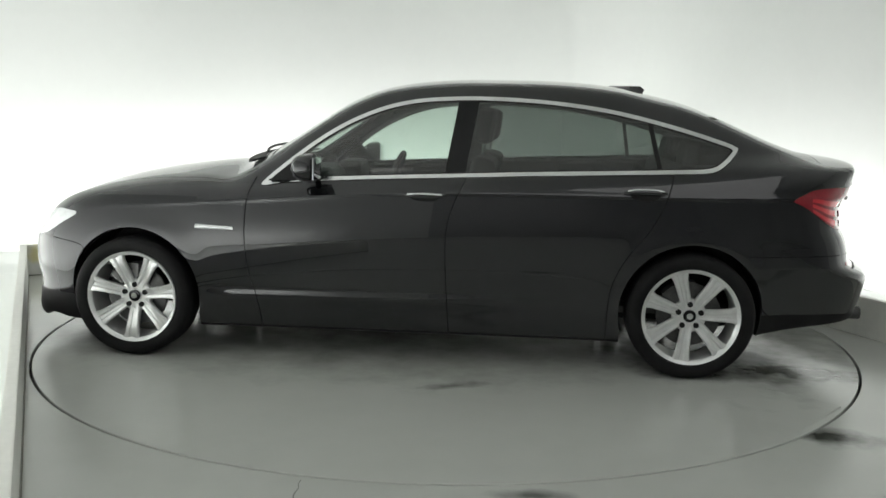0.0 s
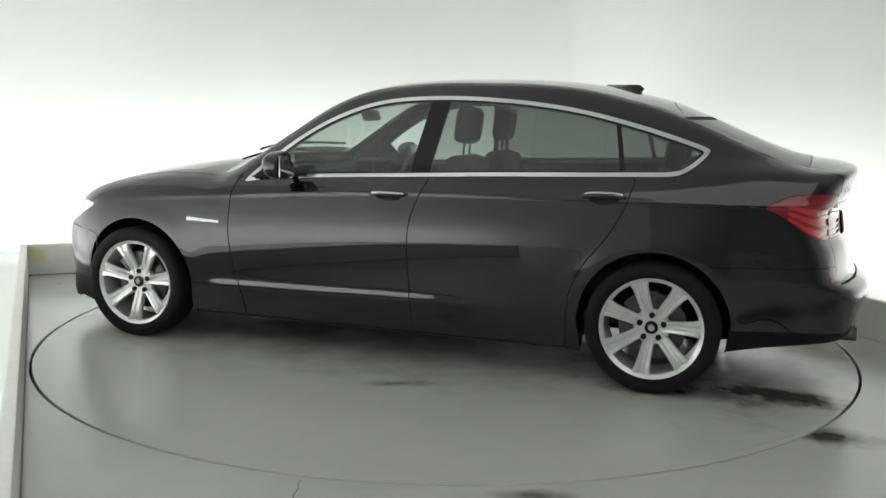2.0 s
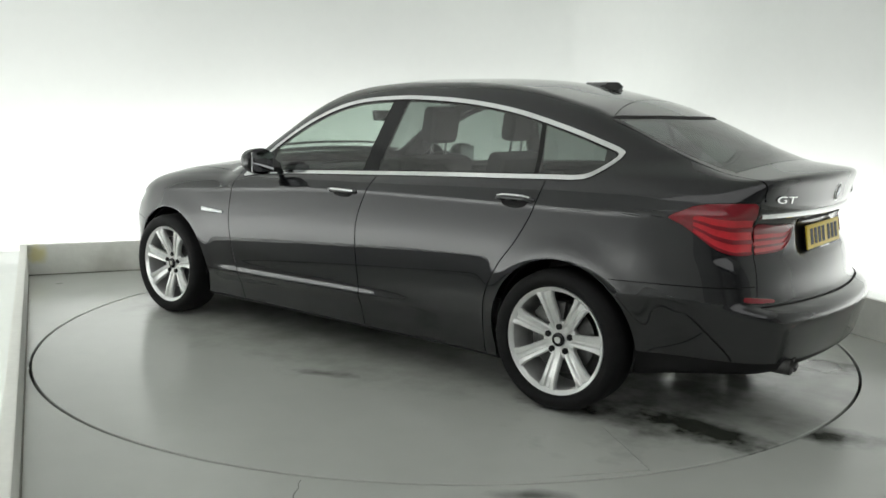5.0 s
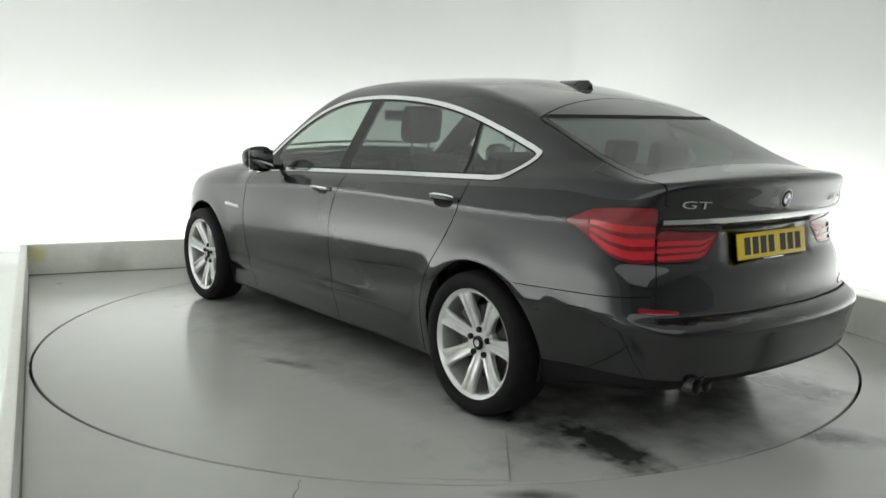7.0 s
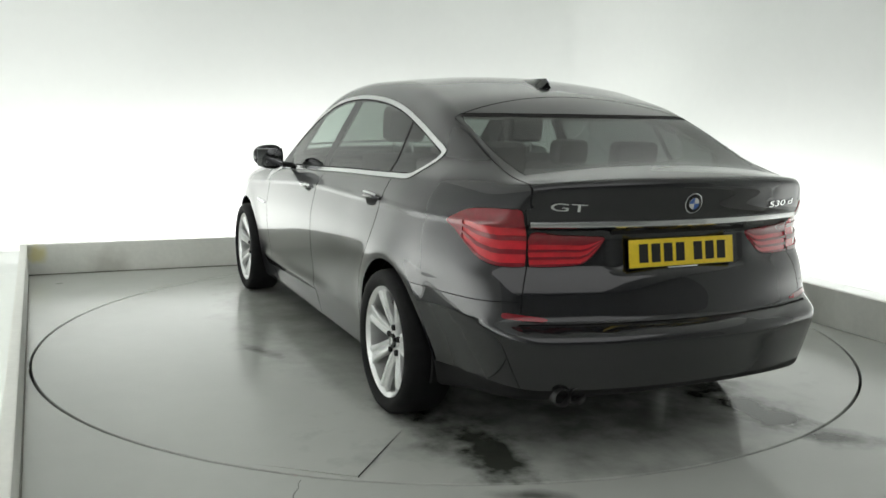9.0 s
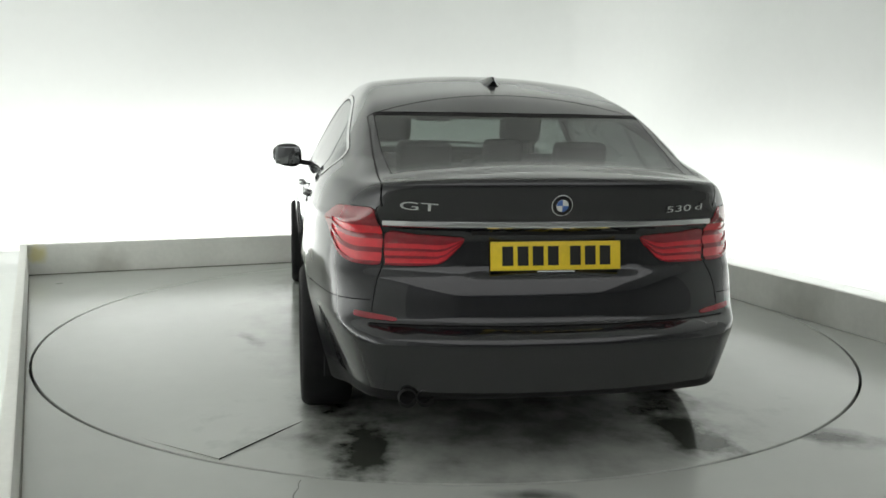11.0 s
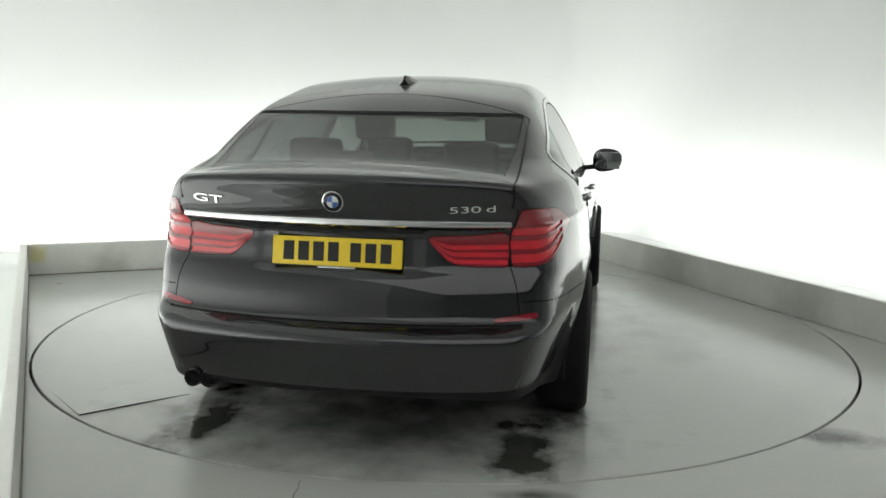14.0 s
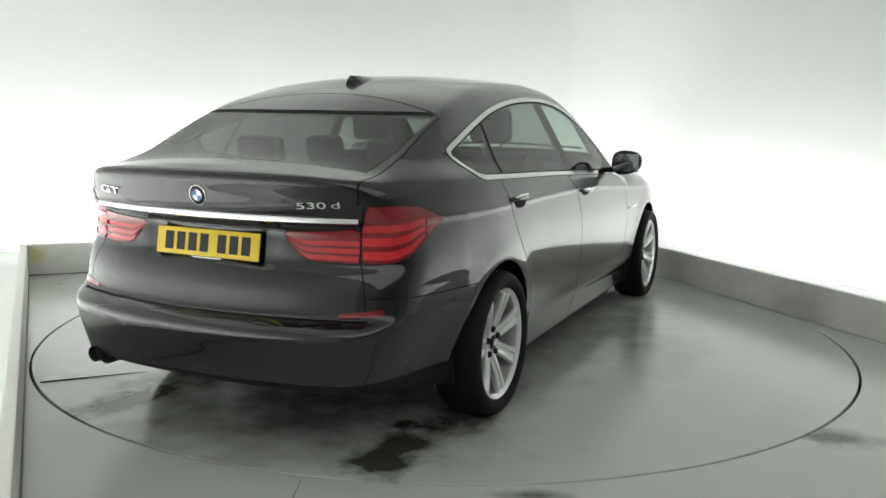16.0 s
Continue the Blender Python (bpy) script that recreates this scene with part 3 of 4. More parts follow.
class Skin:
    """The half skin while it is being cut."""

    def __init__(self):
        V, Q = skin()
        self.V = [np.array(v) for v in V]
        self.F = [list(q) for q in Q]

    def array(self):
        return np.array(self.V)

    def cut(self, field):
        """Splits the faces where field(points) changes sign."""
        P = self.array()
        v = field(P)
        v = np.where(np.abs(v) < 1e-5, 1e-5, v)
        made, F = {}, []
        pos = v > 0
        pos = pos.tolist()
        for f in self.F:
            s = [pos[i] for i in f]
            if all(s) or not any(s):
                F.append(f)
                continue
            loop = []
            n = len(f)
            for k in range(n):
                i, j = f[k], f[(k + 1) % n]
                loop.append((i, bool(pos[i])))
                if pos[i] != pos[j]:
                    key = (min(i, j), max(i, j))
                    if key not in made:
                        lo_, hi_ = key
                        t = v[lo_] / (v[lo_] - v[hi_])
                        made[key] = len(self.V)
                        self.V.append(P[lo_] + t * (P[hi_] - P[lo_]))
                    loop.append((made[key], None))
            marks = [k for k, (_, side) in enumerate(loop) if side is None]
            if len(marks) != 2:
                F.append([i for i, _ in loop])
                continue
            a, b = marks
            F.append([i for i, _ in loop[a:b + 1]])
            F.append([i for i, _ in loop[b:] + loop[:a + 1]])
        self.F = [f for f in F if len(f) > 2]


def xz(p):
    return p[:, [0, 2]]


def wz(p):
    """Unrolled round the tail's corner: along the flank and on across the back."""
    return np.stack([-p[:, 0] - np.abs(p[:, 1]), p[:, 2]], -1)


def far_unless(mask, d, big=1.0):
    return np.where(mask, d, big)


def masked(mask, q, line, closed):
    """The distance to an outline where it matters, far elsewhere."""
    near = mask & (q[:, 0] > line[:, 0].min() - 0.12) & (q[:, 0] < line[:, 0].max() + 0.12)
    d = np.ones(len(q))
    if not closed:
        d[mask & (q[:, 0] > line[:, 0].mean())] = -1.0
    if near.any():
        d[near] = to_line(q[near], line, closed)
    return d


# outlines of panels: flank ones in (x, z)
DLO = dense([(2.335, 0.985), (2.12, 1.174), (1.94, 1.298), (1.78, 1.378), (1.62, 1.432), (1.43, 1.463), (1.15, 1.474), (0.85, 1.462), (0.60, 1.437), (0.36, 1.396),
             (0.09, 1.328), (-0.10, 1.270), (-0.205, 1.232), (-0.222, 1.205), (-0.175, 1.150), (-0.11, 1.105), (-0.04, 1.089), (0.10, 1.083),
             (0.39, 1.072), (0.85, 1.056), (1.29, 1.037), (1.65, 1.022), (1.96, 1.007), (2.20, 0.992)], per=8)
B_PILLAR = [(1.20, 1.55), (1.285, 0.95)]
C_DIVIDE = [(0.255, 1.45), (0.165, 1.0)]
DOOR_B = dense([(1.18, 1.10), (1.215, 1.02), (1.27, 0.90), (1.305, 0.77), (1.31, 0.60), (1.30, 0.40), (1.29, 0.15)], closed=False)
DOOR_A = dense([(2.36, 1.05), (2.405, 0.93), (2.42, 0.80), (2.42, 0.65), (2.40, 0.48), (2.36, 0.34), (2.34, 0.10)], closed=False)
DOOR_C = dense([(0.12, 1.10), (0.125, 1.04), (0.165, 0.915), (0.24, 0.78), (0.33, 0.665), (0.395, 0.55), (0.43, 0.42), (0.44, 0.12)], closed=False)
HEADLAMP = dense([(3.93, 0.655), (3.78, 0.64), (3.64, 0.668), (3.52, 0.73), (3.41, 0.792), (3.47, 0.806), (3.56, 0.808), (3.66, 0.785), (3.80, 0.735)], per=6)
TAIL_LAMP = dense([(-0.365, 0.958), (-0.29, 0.990), (-0.20, 1.016), (-0.06, 1.026), (0.06, 1.028), (0.120, 1.024), (0.132, 0.99), (0.134, 0.90), (0.134, 0.82), (0.118, 0.803),
                   (0.03, 0.803), (-0.05, 0.812), (-0.13, 0.835), (-0.22, 0.885), (-0.30, 0.930)], per=6)
GATE_LAMP = dense([(0.150, 0.928), (0.30, 0.926), (0.46, 0.920), (0.515, 0.912), (0.49, 0.87), (0.44, 0.825), (0.40, 0.810), (0.30, 0.803), (0.17, 0.803), (0.152, 0.815)], per=6)
REFLECTOR = dense([(0.050, 0.634), (0.14, 0.628), (0.265, 0.616), (0.272, 0.603), (0.20, 0.604), (0.10, 0.609), (0.045, 0.617)], per=6)
LEFT_OUT = 0.003


def dlo(p):
    return masked((np.abs(p[:, 1]) > 0.4) & (p[:, 2] > 0.93), xz(p), DLO, True)


def arch(p, r=0.378):
    q = np.abs(p[:, 1]) > 0.52
    d = np.minimum(np.hypot(p[:, 0], p[:, 2] - 0.345), np.hypot(p[:, 0] - 3.07, p[:, 2] - 0.350)) - r
    # below the axles the opening runs straight down
    low = np.minimum(np.abs(p[:, 0]), np.abs(p[:, 0] - 3.07)) - r + 0.012
    d = np.where(p[:, 2] < 0.30, np.minimum(d, low), d)
    return far_unless(q, d)


def flank_line(line, zlo=0.0, zhi=1.3):
    return lambda p: masked((np.abs(p[:, 1]) > 0.5) & (p[:, 2] > zlo) & (p[:, 2] < zhi), xz(p), np.array(line), False)


def tail_shape(line):
    return lambda p: masked(p[:, 0] < -0.3, wz(p), line, True)


def gate(p):
    """The tailgate: rear window, spoiler and boot panel."""
    y, x, z = np.abs(p[:, 1]), p[:, 0], p[:, 2]
    top = x - 0.005 + 0.26 * y * y               # its leading edge, across the roof's end
    w = -x - y
    flank = np.where(z > 1.03, y - np.interp(z, [1.03, 1.06, 1.12, 1.17, 1.22, 1.30, 1.38, 1.45], [0.668, 0.672, 0.668, 0.665, 0.662, 0.655, 0.652, 0.65]), 0.142 - w)
    low = 0.592 + 0.0 * y - z
    return np.maximum(np.maximum(top, flank), low)


def glass_lip(p):
    """Below zero behind the spoiler's trailing edge, over the rear window."""
    return np.where(p[:, 2] > 1.2, p[:, 0] + 0.205 - 0.32 * p[:, 1] ** 2, 1.0)


def rear_glass(p):
    y, x, z = np.abs(p[:, 1]), p[:, 0], p[:, 2]
    top = x + 0.242 - 0.32 * y * y
    bottom = -0.735 + 0.06 * y * y * 2.0 - x
    flank = y - np.interp(x, [-0.78, -0.70, -0.45, -0.20, 0.0], [0.600, 0.612, 0.628, 0.626, 0.62])
    return np.where(z > 1.1, np.maximum(np.maximum(top, bottom), flank), 1.0)


def windscreen(p):
    y, x, z = np.abs(p[:, 1]), p[:, 0], p[:, 2]
    low = x - (2.53 - 0.30 * y * y)
    high = 1.80 - 0.18 * y * y - x
    flank = y - np.interp(x, [1.7, 2.0, 2.4, 2.6], [0.575, 0.615, 0.665, 0.68])
    return np.where(z > 1.0, np.maximum(np.maximum(low, high), flank), 1.0)


def bonnet(p):
    y, x, z = np.abs(p[:, 1]), p[:, 0], p[:, 2]
    low = x - (3.76 - 0.35 * y * y)
    high = 2.56 - 0.30 * y * y - x
    flank = y - np.interp(x, [2.3, 2.8, 3.3, 3.7], [0.78, 0.76, 0.70, 0.60])
    return np.where(z > 0.7, np.maximum(np.maximum(low, high), flank), 1.0)


def rear_bumper(p):
    """Below zero on the rear bumper: under a seam from the wheel to the lamp, then under the tailgate."""
    y, x, z = np.abs(p[:, 1]), p[:, 0], p[:, 2]
    w = -x - y
    seam = np.interp(w, [-0.62, -0.40, -0.15, 0.05, 0.13, 0.16, 0.5], [0.665, 0.668, 0.672, 0.676, 0.676, 0.592, 0.592])
    return np.where(x < -0.25, z - seam, 1.0)


def front_bumper(p):
    y, x, z = np.abs(p[:, 1]), p[:, 0], p[:, 2]
    return np.where(x > 3.2, np.maximum(z - np.interp(x, [3.3, 3.42, 3.7, 3.95], [0.60, 0.63, 0.66, 0.72]), 3.36 - x), 1.0)


def lower_trim(p):
    """The dark band along the bottom of the rear bumper and the sills."""
    x, z = p[:, 0], p[:, 2]
    return z - np.where(x < -0.3, 0.345, np.where(x > 3.3, 0.325, 0.185))


def level(f, d):
    return lambda p: f(p) - d


def two_sided(f, w=LEFT_OUT):
    return [level(f, -w), level(f, w)]


def lamp_share(p):
    """Height within the tail lamps: 0 at their lower edge, 1 at their upper."""
    w, z = wz(p).T
    lo = np.interp(w, [-0.365, -0.30, -0.22, -0.13, -0.05, 0.0, 0.13, 0.40, 0.44, 0.515], [0.952, 0.928, 0.883, 0.834, 0.811, 0.803, 0.802, 0.808, 0.823, 0.895])
    hi = np.interp(w, [-0.365, -0.29, -0.2, -0.06, 0.06, 0.136, 0.146, 0.30, 0.515], [0.964, 0.991, 1.016, 1.026, 1.029, 1.026, 0.929, 0.926, 0.914])
    return np.where((p[:, 0] < -0.4) & (w < 0.53) & (w > -0.37) & (z > 0.79) & (z < 1.04), (z - lo) / (hi - lo), 9.0)


LAMP_BARS = ((0.07, 0.22), (0.30, 0.45), (0.53, 0.68))


def body_regions():
    sk = Skin()
    lines = {"a": flank_line(DOOR_A, 0.165, 1.02), "b": flank_line(DOOR_B, 0.165, 1.08), "c": flank_line(DOOR_C, 0.165, 1.10)}
    cuts = [arch, dlo, level(dlo, -0.021), level(dlo, -0.028), level(dlo, 0.003)]
    for f in lines.values():
        cuts += two_sided(f)
    pillar, divide = flank_line(B_PILLAR, 0.9, 1.6), flank_line(C_DIVIDE, 0.9, 1.6)
    cuts += [level(pillar, 0.055), level(pillar, -0.055), level(divide, 0.012), level(divide, -0.012)]
    head = lambda p: masked((np.abs(p[:, 1]) > 0.4) & (p[:, 0] > 3.2), xz(p), HEADLAMP, True)
    tail, inner, refl = tail_shape(TAIL_LAMP), tail_shape(GATE_LAMP), tail_shape(REFLECTOR)
    cuts += [*two_sided(gate), *two_sided(rear_glass, 0.002), glass_lip, windscreen, *two_sided(bonnet, 0.0025), *two_sided(rear_bumper, 0.002), *two_sided(front_bumper, 0.002),
             lower_trim, *[level(lamp_share, e) for b in LAMP_BARS for e in b], *two_sided(tail, 0.0015), *two_sided(inner, 0.0015), refl, head]
    for c in cuts:
        sk.cut(c)
    V = sk.array()
    N = normal_at(V)
    C = np.array([V[f].mean(0) for f in sk.F])
    share = lamp_share(C)
    val = {k: f(C) for k, f in dict(arch=arch, dlo=dlo, pillar=pillar, divide=divide, head=head, tail=tail, inner=inner, refl=refl, gate=gate, rear_glass=rear_glass, lip=glass_lip,
                                    windscreen=windscreen, bonnet=bonnet, rear_bumper=rear_bumper, front_bumper=front_bumper, trim=lower_trim, **lines).items()}
    regions = {}
    for n, f in enumerate(sk.F):
        v = {k: a[n] for k, a in val.items()}
        x, y, z = C[n]
        low = z < belly(x, y) + 0.014 and y < 0.82
        if v["arch"] < 0:
            continue
        if low:
            r = "underside"
        elif v["dlo"] < 0:
            if v["dlo"] > -0.021:
                r = "window_trim"
            elif v["dlo"] > -0.028:
                r = "seal"
            elif abs(v["pillar"]) < 0.055:
                r = "pillar_cover"
            elif abs(v["divide"]) < 0.012:
                r = "seal"
            elif v["pillar"] < -0.055 if FRONT_NEG else v["pillar"] > 0.055:
                r = "front_window"
            else:
                r = "rear_window" if (v["divide"] < 0) == FRONT_NEG else "quarter_window"
        elif v["dlo"] < 0.003:
            r = "gap"
        elif v["windscreen"] < 0:
            r = "windscreen"
        elif v["head"] < 0:
            r = "headlamp"
        elif abs(v["tail"]) < 0.0015 or abs(v["inner"]) < 0.0015:
            r = "gap"
        elif v["tail"] < 0:
            r = next((f"tail_bar{k}" for k, (a, b) in enumerate(LAMP_BARS) if a < share[n] < b and wz(C[n:n + 1])[0, 0] > -0.24), "tail_lamp")
        elif v["inner"] < 0:
            r = next((f"gate_bar{k}" for k, (a, b) in enumerate(LAMP_BARS) if a < share[n] < b), "gate_lamp")
        elif v["refl"] < 0:
            r = "reflector"
        elif abs(v["rear_glass"]) < 0.002:
            r = "gap"
        elif v["rear_glass"] < 0:
            r = "tailgate_glass"
        elif v["gate"] < LEFT_OUT and v["lip"] < 0 and x + 0.242 - 0.32 * y * y > 0:
            r = "lip_shade"
        elif abs(v["gate"]) < LEFT_OUT:
            r = "gap"
        elif v["gate"] < 0:
            r = "tailgate"
        elif abs(v["bonnet"]) < 0.0025:
            r = "gap"
        elif v["bonnet"] < 0:
            r = "bonnet"
        elif abs(v["rear_bumper"]) < 0.002 or abs(v["front_bumper"]) < 0.002:
            r = "gap"
        elif v["rear_bumper"] < 0:
            r = "bumper_trim" if v["trim"] < 0 else "rear_bumper"
        elif v["front_bumper"] < 0:
            r = "splitter" if v["trim"] < 0 else "front_bumper"
        elif min(abs(v["a"]), abs(v["b"]), abs(v["c"])) < LEFT_OUT:
            r = "gap"
        elif v["trim"] < 0:
            r = "sill_trim"
        elif 0.12 < x < 2.45 and y > 0.5 and z < BELT(x) + 0.03 and v["dlo"] > 0 and front_of(v["c"]) and not front_of(v["a"]):
            r = "front_door" if front_of(v["b"]) else "rear_door"
        elif x > 3.5 and y < 0.6:
            r = "front_bumper"
        elif x > 2.3 and z < 1.06 and y > 0.55:
            r = "front_wing"
        else:
            r = "shell"
        regions.setdefault(r, []).append(f)
    return V, N, regions


# an open line that runs downwards has the car's front on its left
FRONT_NEG = True


def front_of(d):
    return d < 0


def patch(name, V, N, faces, mat, parent, sides=(1, -1), lift=0.0, depth=0.012, label=""):
    """One panel of the skin, lifted by a little, with its edge turned in. sides: 1 as built, -1 mirrored; both in one mesh if both are given."""
    used = sorted({i for f in faces for i in f})
    back = {i: k for k, i in enumerate(used)}
    P, M = V[used] + lift * N[used], N[used]
    F = [[back[i] for i in f] for f in faces]
    count = {}
    for f in F:
        for a, b in zip(f, f[1:] + f[:1]):
            count[(a, b)] = count.get((a, b), 0) + 1
    rim = [(a, b) for (a, b) in count if (b, a) not in count and not (abs(P[a][1]) < 1e-4 and abs(P[b][1]) < 1e-4)]
    verts, norms, out = list(P), list(M), [list(f) for f in F]
    if depth:
        fv = {}
        for a, b in rim:
            t = np.cross(P[b] - P[a], M[a])
            t = t / (np.linalg.norm(t) + 1e-12)
            for i in (a, b):
                fv.setdefault(i, []).append(t)
        new_id = {}
        for i, ts in fv.items():
            t = np.mean(ts, 0)
            t = t / (np.linalg.norm(t) + 1e-12)
            new_id[i] = len(verts)
            verts += [P[i], P[i] - depth * M[i]]
            norms += [t, t]
        for a, b in rim:
            out.append([new_id[b], new_id[a], new_id[a] + 1, new_id[b] + 1])
    verts, norms = np.array(verts), np.array(norms)
    allv, alln, allf = [], [], []
    for s in sides:
        off = sum(len(a) for a in allv)
        flip = np.array([1, s, 1])
        allv.append(verts * flip), alln.append(norms * flip)
        allf += [[off + i for i in (f if s == 1 else f[::-1])] for f in out]
    me = mesh_of(name, np.concatenate(allv), allf, mat, True, np.concatenate(alln))
    ob = new(name, me)
    ob.parent = parent
    ob.location = (-CX, -CY, 0) if parent and parent.type == "EMPTY" else (0, 0, 0)
    return tagged(ob, label)


def build_car():
    car = new("car")
    tagged(car, "dark grey metallic five-door hatchback car with silver alloy wheels", "car")
    V, N, R = body_regions()
    one = ((1,), (-1,))
    patch("body_shell", V, N, R["shell"], PAINT, car)
    for s in one:
        patch("front_wing", V, N, R["front_wing"], PAINT, car, s)
        for name in ("front_door", "rear_door"):
            patch(name, V, N, R[name], PAINT, car, s)
        patch("front_window", V, N, R["front_window"], GLASS_SIDE, car, s, depth=0.004, label="clear green-tinted side window")
        patch("rear_window", V, N, R["rear_window"], GLASS_DARK, car, s, depth=0.004, label="darker tinted side window")
        patch("quarter_window", V, N, R["quarter_window"], GLASS_DARK, car, s, depth=0.004, label="darker tinted quarter window")
        patch("window_trim", V, N, R["window_trim"], SATIN, car, s, lift=0.004, label="bright metal trim round the side windows")
        patch("window_seal", V, N, R["seal"], SEAL, car, s, lift=-0.001)
        patch("pillar_cover", V, N, R["pillar_cover"], GLOSS_BLACK, car, s, label="gloss black door pillar")
        patch("headlamp", V, N, R["headlamp"], LAMP_CLEAR, car, s, label="clear headlamp")
        patch("tail_lamp", V, N, R["tail_lamp"], LAMP_RED, car, s, lift=0.003, label="red tail lamp lens")
        patch("tailgate_lamp", V, N, R["gate_lamp"], LAMP_RED, car, s, lift=0.003, label="red tail lamp lens on the tailgate")
        for k in range(3):
            patch("lamp_bar", V, N, R[f"tail_bar{k}"], LAMP_BRIGHT, car, s, lift=-0.003, depth=0.002, label="bright red bar in the tail lamp")
            patch("lamp_bar", V, N, R[f"gate_bar{k}"], LAMP_BRIGHT, car, s, lift=-0.003, depth=0.002, label="bright red bar in the tail lamp")
        patch("reflector", V, N, R["reflector"], LAMP_RED, car, s, lift=0.003, label="red bumper reflector")
        patch("sill_trim", V, N, R["sill_trim"], PLASTIC, car, s)
    patch("windscreen", V, N, R["windscreen"], GLASS_SIDE, car, depth=0.004)
    patch("bonnet", V, N, R["bonnet"], PAINT, car)
    patch("tailgate", V, N, R["tailgate"], PAINT, car)
    patch("rear_windscreen", V, N, R["tailgate_glass"], GLASS_REAR, car, depth=0.004, label="tinted rear window")
    # black strip behind the spoiler's edge paints the shadow under its overhang
    patch("lip_shade", V, N, R["lip_shade"], SEAL, car, lift=-0.003, label="black strip painted as shade under the roof edge")
    patch("rear_bumper", V, N, R["rear_bumper"], PAINT, car)
    patch("bumper_trim", V, N, R["bumper_trim"], PLASTIC, car, label="dark lower bumper trim")
    patch("front_bumper", V, N, R["front_bumper"], PAINT, car)
    patch("splitter", V, N, R["splitter"], PLASTIC, car)
    patch("underside", V, N, R["underside"], PLASTIC, car)
    patch("panel_gap", V, N, R["gap"], SEAL, car, lift=-0.006, depth=0.0)
    return car


def on_rear(y, z):
    """Where the tail's skin lies at y, z."""
    a, b = np.array([-0.5, y, z]), np.array([-1.3, y, z])
    for _ in range(30):
        m = (a + b) / 2
        if solid(m[None])[0] < 0:
            a = m
        else:
            b = m
    return Vector(a)


def on_flank(x, z):
    a, b = np.array([x, 0.4, z]), np.array([x, 1.2, z])
    for _ in range(30):
        m = (a + b) / 2
        if solid(m[None])[0] < 0:
            a = m
        else:
            b = m
    return Vector(a)


def on_top(x, y=0.0):
    a, b = np.array([x, y, 0.6]), np.array([x, y, 1.8])
    for _ in range(30):
        m = (a + b) / 2
        if solid(m[None])[0] < 0:
            a = m
        else:
            b = m
    return Vector(a)


def skin_normal(p):
    return Vector(normal_at(np.array(p)[None])[0])


def carpart(name, bm, mat, car, label="", smooth=True, angle=35):
    ob = part(name, bm, mat, car, label, smooth, angle)
    ob.location = (-CX, -CY, 0)
    return ob


